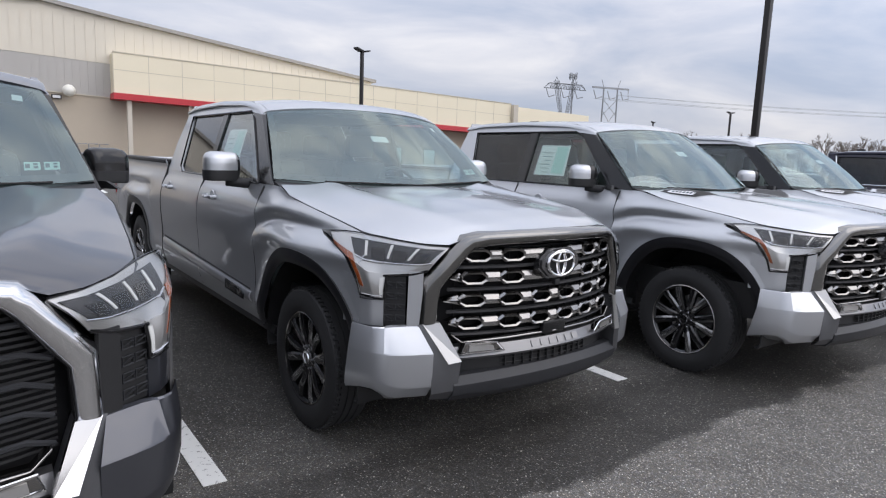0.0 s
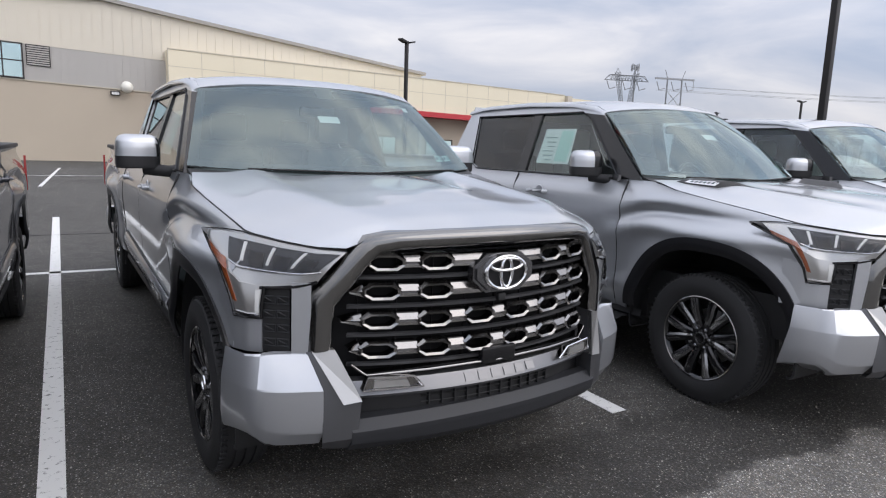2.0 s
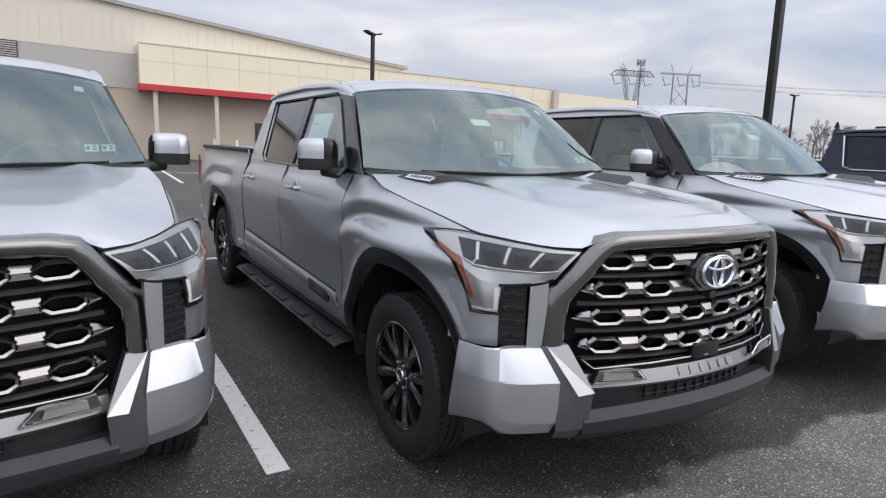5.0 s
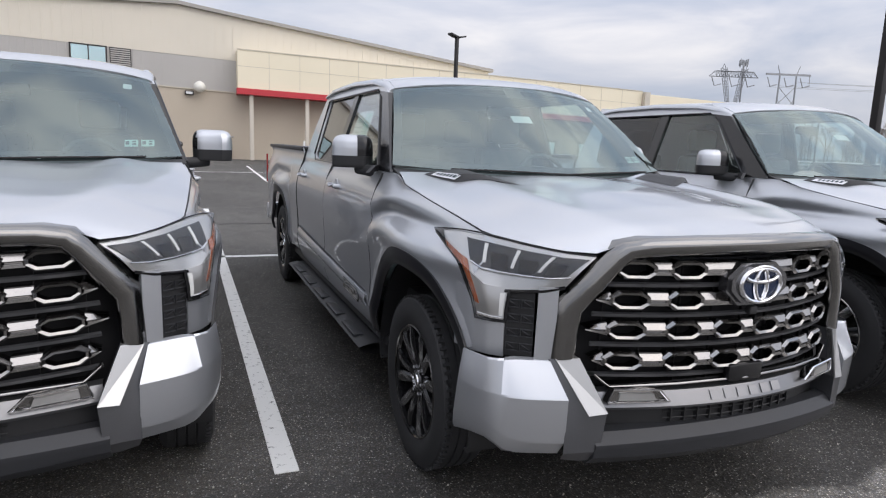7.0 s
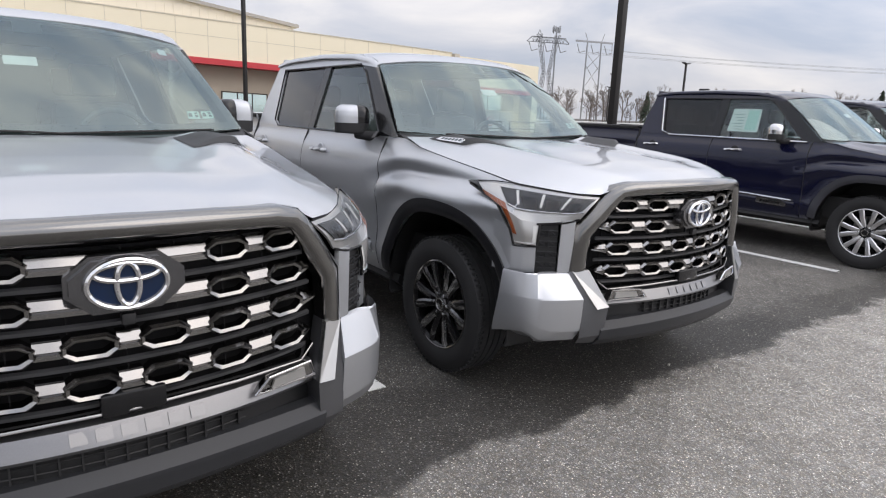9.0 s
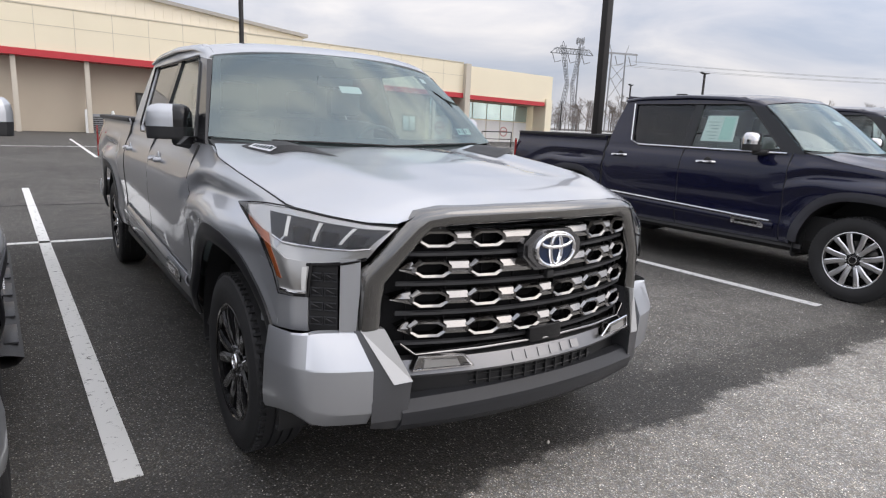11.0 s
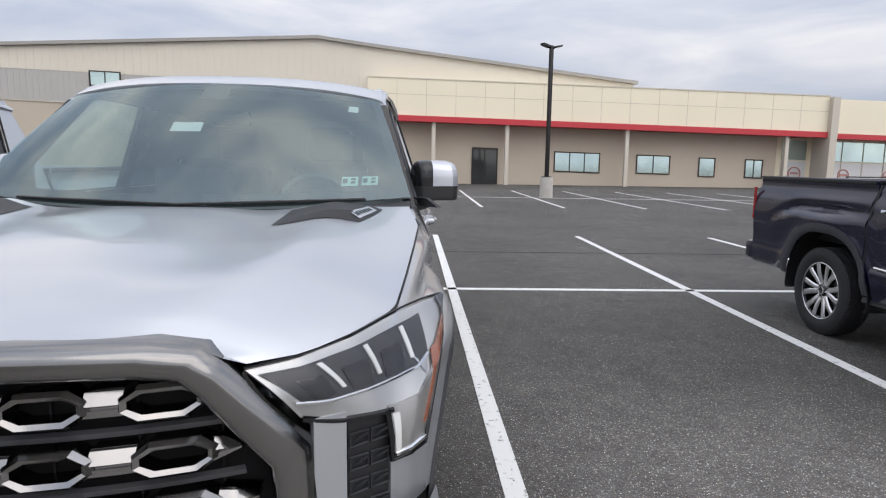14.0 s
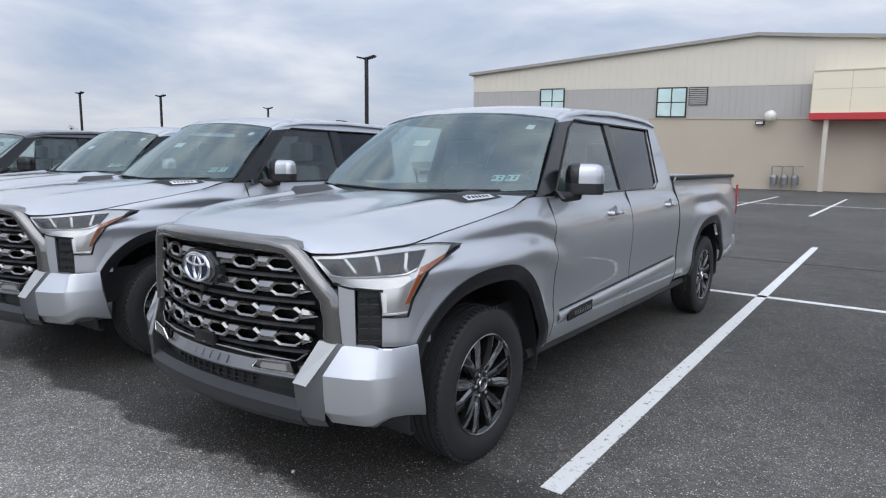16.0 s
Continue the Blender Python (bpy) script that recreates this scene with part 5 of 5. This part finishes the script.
window(-21.7, -19.7, 4.75, 6.60, 2, 2, WALL_Y - 0.06)
window(-12.4, -10.45, 4.55, 6.48, 2, 2, WALL_Y - 0.06)
window(10.5, 13.7, 1.30, 2.62, 3)
window(16.45, 18.8, 1.38, 2.62, 2)
window(21.0, 22.1, 1.32, 2.58, 1)
window(24.4, 25.6, 1.35, 2.58, 2)
louv = piece("louvre_vent", box(-10.25, WALL_Y - 0.10, 5.32, -9.03, WALL_Y - 0.03, 6.52), DARK_FRAME, "dark louvred vent")
for k in range(9):
    piece("louvre_slat", box(-10.2, WALL_Y - 0.14, 5.36 + 0.128 * k, -9.08, WALL_Y - 0.10, 5.43 + 0.128 * k), BAND, "", louv)
door = piece("entrance_door", box(4.55, WALL_Y - 0.08, 0.10, 6.40, WALL_Y - 0.02, 2.75), DARK_FRAME, "dark-framed glass double door")
for a, b in ((4.65, 5.42), (5.52, 6.30)):
    piece("door_pane", box(a, WALL_Y - 0.10, 0.35, b, WALL_Y - 0.085, 2.60), DOOR_GLASS, "", door)
piece("recess_wall", box(26.6, WALL_Y + 1.2, -1.5, 29.2, WALL_Y + 1.5, 4.3), TAN)
store = piece("shop_front", box(26.9, WALL_Y + 0.55, -1.0, 39.2, WALL_Y + 0.7, 4.3), CANOPY, "glazed shop front with pale lower panels")
for a, b in ((27.3, 29.1), (30.2, 31.7), (31.8, 33.3), (33.4, 34.9), (35.0, 36.5), (36.6, 38.1)):
    piece("shop_pane", box(a, WALL_Y + 0.45, 2.75, b, WALL_Y + 0.54, 4.15), BUILDING_GLASS, "", store)
    piece("shop_panel", box(a, WALL_Y + 0.46, 0.3, b, WALL_Y + 0.54, 2.65), WHITE, "", store)
for a, rx in ((28.3, 0.5), (32.0, 0.45), (35.4, 0.45)):
    piece("shop_sign_oval", lathe([(0, rx * 0.80), (-0.03, rx * 0.82), (-0.03, rx * 0.96), (0, rx)], 28, "y", (a, WALL_Y + 0.43, 1.75)), FADED_RED, "faded red ring decal", store)
    piece("sign_bar", box(a - 0.3, WALL_Y + 0.39, 1.70, a + 0.3, WALL_Y + 0.41, 1.84), FADED_RED, "", store)

for x in (1.62, 3.05):
    b = tagged(part("bollard", lathe([(-0.3, 0.09), (1.42 + fall(x), 0.09), (1.50 + fall(x), 0.05), (1.51 + fall(x), 0.0)], 20, "z", (x, 42.3, 0)), WHITE), "white steel bollard in front of the store wall", "bollard", "store bollards")
ac = tagged(new("meter_cabinet"), "grey louvred utility cabinet by the store wall", "cabinet")
part("cabinet_body", box(1.95, 42.9, -0.1, 2.8, 43.5, 1.15, bevel=0.02), STEEL, ac)
for k in range(7):
    part("cabinet_slat", box(2.0, 42.87, 0.15 + 0.13 * k, 2.75, 42.9, 0.20 + 0.13 * k), DARK_FRAME, ac)
lampg = tagged(new("globe_wall_lamp"), "white globe lamp on the store wall", "wall lamp")
bm = bmesh.new()
bmesh.ops.create_uvsphere(bm, u_segments=24, v_segments=14, radius=0.36, matrix=Matrix.Translation((-5.02, 43.1, 4.66)))
part("globe", bm, GLOBE, lampg)
part("bracket", tube([(-5.02, 43.6, 4.66), (-5.02, 43.2, 4.66)], 0.06, 8), DARK_FRAME, lampg)
fx = tagged(new("wall_floodlight"), "small dark floodlight on the store wall", "wall lamp")
part("housing", box(-5.95, 43.35, 4.14, -5.40, 43.6, 4.40, bevel=0.04), DARK_FRAME, fx)
part("lens", box(-5.88, 43.33, 4.18, -5.47, 43.35, 4.34), WHITE, fx)
for k, x in enumerate((-4.55, -3.95, -3.35)):
    gm = tagged(new("gas_meter"), "grey gas meter with pipes on the store wall", "gas meter", "gas meters")
    part("meter", lathe([(0.35, 0.0), (0.35, 0.2), (0.8, 0.24), (0.95, 0.15), (0.95, 0.0)], 16, "z", (x, 43.2, 0)), STEEL, gm)
    part("pipe", tube([(x - 0.15, 43.2, 0), (x - 0.15, 43.2, 1.5), (x + 0.35, 43.2, 1.5), (x + 0.35, 43.4, 1.5)], 0.04, 8), STEEL, gm)
for x in (24.6, 28.0):
    r = tagged(new("cart_rail"), "dark steel cart rail in the car park", "rail", "cart rails")
    part("rail_hoop", tube([(x, 33, 0), (x, 33, 1.05), (x + 2.6, 33, 1.05), (x + 2.6, 33, 0)], 0.04, 8), DARK_FRAME, r)
    part("rail_bar", tube([(x, 33, 0.55), (x + 2.6, 33, 0.55)], 0.03, 8), DARK_FRAME, r)


# ---------- lamp posts, pylons, trees ----------
def lamp_post(x, y, h=6.7, turn=0.0):
    r = tagged(new("street_lamp"), "dark bronze lamp post with twin flat heads on concrete base", "street lamp", "car-park lamp posts")
    part("concrete_base", lathe([(0.0, 0.30), (0.85, 0.29), (0.92, 0.26), (0.92, 0.0)], 24, "z"), CONCRETE, r)
    part("pole", box(-0.075, -0.075, 0.9, 0.075, 0.075, h - 0.05, bevel=0.015), POLE, r)
    part("base_plate", box(-0.17, -0.17, 0.92, 0.17, 0.17, 0.96, bevel=0.01), POLE, r)
    for s in (-1, 1):
        part("arm", tube([(0, 0, h - 0.20), (s * 0.14, 0, h - 0.14)], 0.04, 8), POLE, r)
        part("lamp_head", prism([(s * 0.10, -0.16, h - 0.16), (s * 0.50, -0.14, h - 0.07), (s * 0.50, 0.14, h - 0.07), (s * 0.10, 0.16, h - 0.16)], (0, 0, 0.08)), POLE, r)
    r.matrix_world = pose(x, y, 0, 0, 0, turn)
    return r


for x, y, t in ((6.62, 27.0, 25), (7.77, 7.0, 0), (-19.7, 21.6, 10), (-51.4, 21.6, 0), (-47.7, 26.3, 10), (-49.7, 38.6, 20), (47.8, 32.3, 0), (56.6, 47.7, 20), (79.6, 67.3, 0), (89.1, 92.3, 0)):
    lamp_post(x, y, 6.7, t)


def strut(bm, a, b, r):
    tube([a, b], r, 4, bm)


def v_string(root, x, z):
    """Insulator strings hung in a lopsided V."""
    part("insulator", tube([(x - 1.9, 0, z), (x - 0.8, 0, z - 2.9), (x + 1.5, 0, z - 2.2)], 0.17, 6), STEEL, root)


def lattice_leg(bm, x0, x1, z0, z1, w0, w1):
    """A braced square mast from (x0, z0) to (x1, z1)."""
    steps = 7
    def corner(k, sx, sy):
        t = k / steps
        w = w0 + (w1 - w0) * t
        return (x0 + (x1 - x0) * t + sx * w, sy * w, z0 + (z1 - z0) * t)
    for k in range(steps):
        for sx, sy in ((-1, -1), (-1, 1), (1, 1), (1, -1)):
            strut(bm, corner(k, sx, sy), corner(k + 1, sx, sy), 0.10)
        for sy in (-1, 1):
            strut(bm, corner(k, -1, sy), corner(k + 1, 1, sy), 0.06)
            strut(bm, corner(k, 1, sy), corner(k + 1, -1, sy), 0.06)


def pylon(x, y, turn, h=27.5):
    """A portal of two lattice legs that spread from a waist, under one long truss."""
    root = tagged(new("transmission_tower"), "grey steel lattice power pylon on the horizon", "pylon")
    for side in (-1, 1):
        bm = bmesh.new()
        lattice_leg(bm, side * 3.4, side * 1.0, 0, 16, 0.9, 0.5)
        lattice_leg(bm, side * 1.0, side * 3.6, 16, h + 1.6, 0.4, 0.75)
        part("lattice_leg", bm, STEEL, root)
    bm = bmesh.new()
    for sy in (-0.6, 0.6):
        strut(bm, (-8.4, 0, h - 1.2), (8.4, 0, h - 1.2), 0.13)
        strut(bm, (-6.4, sy, h + 0.6), (6.4, sy, h + 0.6), 0.11)
        for s in (-1, 1):
            strut(bm, (s * 6.4, sy, h + 0.6), (s * 8.4, 0, h - 1.2), 0.11)
        for k in range(12):
            u = -6.4 + 12.8 * k / 12
            strut(bm, (u, sy, h + 0.6), (u + 0.53, 0, h - 1.2), 0.06)
            strut(bm, (u + 0.53, 0, h - 1.2), (u + 1.067, sy, h + 0.6), 0.06)
    for s in (-1, 1):
        strut(bm, (s * 3.6 - 1, 0, h + 0.6), (s * 3.6, 0, h + 3.0), 0.10)
        strut(bm, (s * 3.6 + 1, 0, h + 0.6), (s * 3.6, 0, h + 3.0), 0.10)
    part("cross_arm", bm, STEEL, root)
    for k in (-5.6, 0.4, 5.9):
        v_string(root, k, h - 1.4)
    mast = part("mast", tube([(3.6, 1.2, 0), (3.6, 1.2, h + 4.5)], 0.3, 8), STEEL, root, "dark mast with antennas")
    bm = bmesh.new()
    for k in range(9):
        a = 0.698 * k
        box(3.6 + 1.3 * math.cos(a) - 0.16, 1.2 + 1.3 * math.sin(a) - 0.12, h + 2.4 + 0.3 * (k % 3), 3.6 + 1.3 * math.cos(a) + 0.16, 1.2 + 1.3 * math.sin(a) + 0.12, h + 4.3 + 0.3 * (k % 3), bm)
    tube([(3.6 + 1.3 * math.cos(0.698 * k), 1.2 + 1.3 * math.sin(0.698 * k), h + 3.2) for k in range(9)], 0.09, 5, bm, closed=True)
    part("antenna_ring", bm, STEEL, mast)
    root.matrix_world = pose(x, y, 0, 0, 0, turn) @ Matrix.Scale(3.6, 4)


def h_frame(x, y, turn, h=27.0):
    root = tagged(new("transmission_tower"), "dark twin-pole power frame on the horizon", "pylon")
    for s in (-1, 1):
        part("pole", tube([(s * 3.1, 0, 0), (s * 2.75, 0, h)], 0.27, 8), STEEL, root)
        part("spike", tube([(s * 2.75, 0, h - 0.2), (s * 3.1 + 0.7 * s, 0, h + 2.7)], 0.13, 6), STEEL, root)
    bm = bmesh.new()
    for a, b in ((3, 11), (11, 19), (17, 23)):
        strut(bm, (-3.0, 0, a), (2.9, 0, b), 0.10)
        strut(bm, (3.0, 0, a), (-2.9, 0, b), 0.10)
    part("bracing", bm, STEEL, root)
    part("cross_arm", box(-7.4, -0.25, h - 0.5, 7.4, 0.25, h + 0.1), STEEL, root)
    for k in (-4.9, 0.6, 6.0):
        v_string(root, k, h - 1.2)
    part("end_link", tube([(7.2, 0, h - 0.4), (7.3, 0, h - 3.0)], 0.12, 6), STEEL, root)
    root.matrix_world = pose(x, y, 0, 0, 0, turn) @ Matrix.Scale(3.6, 4)


pylon(593.0, 603.0, -18)
h_frame(633.0, 561.0, -18)


def cable(a, b, sag, name="power_cable"):
    pts = [Vector(a).lerp(Vector(b), k / 24) - Vector((0, 0, sag * 4 * (k / 24) * (1 - k / 24))) for k in range(25)]
    tagged(part(name, tube(pts, 0.16, 4), STEEL), "thin dark power cable across the sky", "cable", "power cables")


for dz, dx in ((0.0, -7), (1.0, -3), (4.6, 3.2), (4.0, 7)):
    cable((633 + dx * 3.2, 561 - dx * 1.1, 82 + 1.4 * dz), (1290 + dx, -43 + dx, 80 + 1.4 * dz), 14)


def bare_tree(x, y, h, seed):
    rng = random.Random(seed)
    root = tagged(new("tree"), "leafless winter tree on the horizon", "tree", "far bare trees")
    trunk, twigs = bmesh.new(), bmesh.new()
    def grow(p, d, length, r, depth):
        q = p + d * length
        bm = trunk if depth < 2 else twigs
        tube([p, p.lerp(q, 0.5) + Vector((rng.uniform(-1, 1), rng.uniform(-1, 1), 0)) * length * 0.05, q], r, 4 if depth else 6, bm)
        if depth >= 5:
            return
        for k in range(3):
            nd = (d + Vector((rng.uniform(-1, 1), rng.uniform(-1, 1), rng.uniform(-0.2, 0.7))) * 0.75).normalized()
            grow(q, nd, length * rng.uniform(0.55, 0.78), r * 0.66, depth + 1)
    grow(Vector((0, 0, 0)), Vector((0, 0, 1)), h * 0.32, h * 0.018, 0)
    part("trunk", trunk, BARK, root)
    part("crown", twigs, BARK, root)
    root.matrix_world = pose(x, y, 0)
    return root


rng = random.Random(11)
first = [bare_tree(0, 0, 1.0 * h, s) for h, s in ((10, 1), (8.5, 2), (11, 3))]
spots = [(118 + 3.2 * k + rng.uniform(-1, 1), 112 - 3.4 * k + rng.uniform(-4, 4)) for k in range(22)]
spots += [(185 + rng.uniform(-8, 8), 106 - 5 * k) for k in range(8)]
for k, (x, y) in enumerate(spots):
    if k < 3:
        first[k].matrix_world = pose(x, y, 0)
    else:
        copy_thing(first[k % 3], pose(x, y, 0, 0, 0, rng.uniform(0, 360)))
for k in range(9):
    x, y = (-194 + rng.uniform(-10, 10), 96 + 9 * k - 36)
    copy_thing(first[k % 3], pose(x, y, 0, 0, 0, rng.uniform(0, 360)))


def conifer(x, y, h, seed):
    rng = random.Random(seed)
    root = tagged(new("tree"), "dark evergreen tree on the horizon", "tree", "far evergreens")
    part("trunk", lathe([(0, 0.25), (h, 0.03)], 8, "z"), BARK, root)
    bm = bmesh.new()
    for k in range(320):
        z = h * (0.12 + 0.86 * rng.random())
        r = (1 - z / h) * h * 0.30 * rng.uniform(0.4, 1.0)
        a = rng.uniform(0, 6.283)
        c = Vector((math.cos(a) * r, math.sin(a) * r, z))
        t = Vector((math.cos(a), math.sin(a), -0.4)) * h * 0.06
        w = Vector((-math.sin(a), math.cos(a), 0.2)) * h * 0.03
        vs = [bm.verts.new(c - w), bm.verts.new(c + t), bm.verts.new(c + w), bm.verts.new(c + Vector((0, 0, h * 0.05)))]
        bm.faces.new(vs)
    part("crown", bm, EVERGREEN, root)
    root.matrix_world = pose(x, y, 0)


conifer(185.5, 107, 11.5, 4)
conifer(139, 104, 9, 5)
conifer(206, 74, 12.5, 6)

# a belt of bare winter woods behind them
WOODS = material("grey_brown_twigs", (0.19, 0.165, 0.15), 0.95, var=0.25, scale=0.05)
rng = random.Random(23)
wv, wf = [], []


def twig(p, q, r):
    """A thin three-sided taper from p to q."""
    d = (q - p).normalized()
    a = d.orthogonal().normalized() * r
    c = d.cross(a)
    n0 = len(wv)
    wv.extend([tuple(p + a), tuple(p - a * 0.5 + c * 0.87), tuple(p - a * 0.5 - c * 0.87), tuple(q)])
    wf.extend([(n0, n0 + 1, n0 + 3), (n0 + 1, n0 + 2, n0 + 3), (n0 + 2, n0, n0 + 3)])


for k in range(300):
    f0 = rng.random()
    foot = Vector((150 + 190 * f0 + rng.uniform(-14, 14), 235 - 330 * f0 + rng.uniform(-14, 14), 0))
    hh = rng.uniform(7.0, 12.5) * (0.85 + 0.3 * math.sin(9 * f0))
    twig(foot, foot + Vector((rng.uniform(-0.5, 0.5), rng.uniform(-0.5, 0.5), hh)), 0.20)
    for j in range(46):
        z = hh * rng.uniform(0.18, 0.92)
        a = rng.uniform(0, 6.283)
        reach = hh * 0.34 * rng.uniform(0.4, 1.0) * math.sin(math.pi * min(0.95, z / hh + 0.12)) ** 0.5
        p = foot + Vector((math.cos(a) * reach * 0.25 * rng.random(), math.sin(a) * reach * 0.25 * rng.random(), z))
        twig(p, p + Vector((math.cos(a) * reach, math.sin(a) * reach, reach * rng.uniform(0.3, 1.1))), 0.085)
woods_mesh = bpy.data.meshes.new("far_woods")
woods_mesh.from_pydata(wv, [], wf)
woods_mesh.materials.append(WOODS)
tagged(new("far_woods", woods_mesh), "belt of leafless grey-brown winter woods on the horizon", "woods", kind="stuff")

# far guard rail
rail = tagged(new("guard_rail"), "pale steel guard rail at the far edge of the lot", "guard rail")
for z in (0.55, 0.95):
    part("rail", tube([(62, 76, z), (106, 44, z)], 0.10, 6), WHITE, rail)
for k in range(15):
    part("post", tube([(62 + 3.1 * k, 76 - 2.26 * k, 0), (62 + 3.1 * k, 76 - 2.26 * k, 1.0)], 0.06, 6), WHITE, rail)
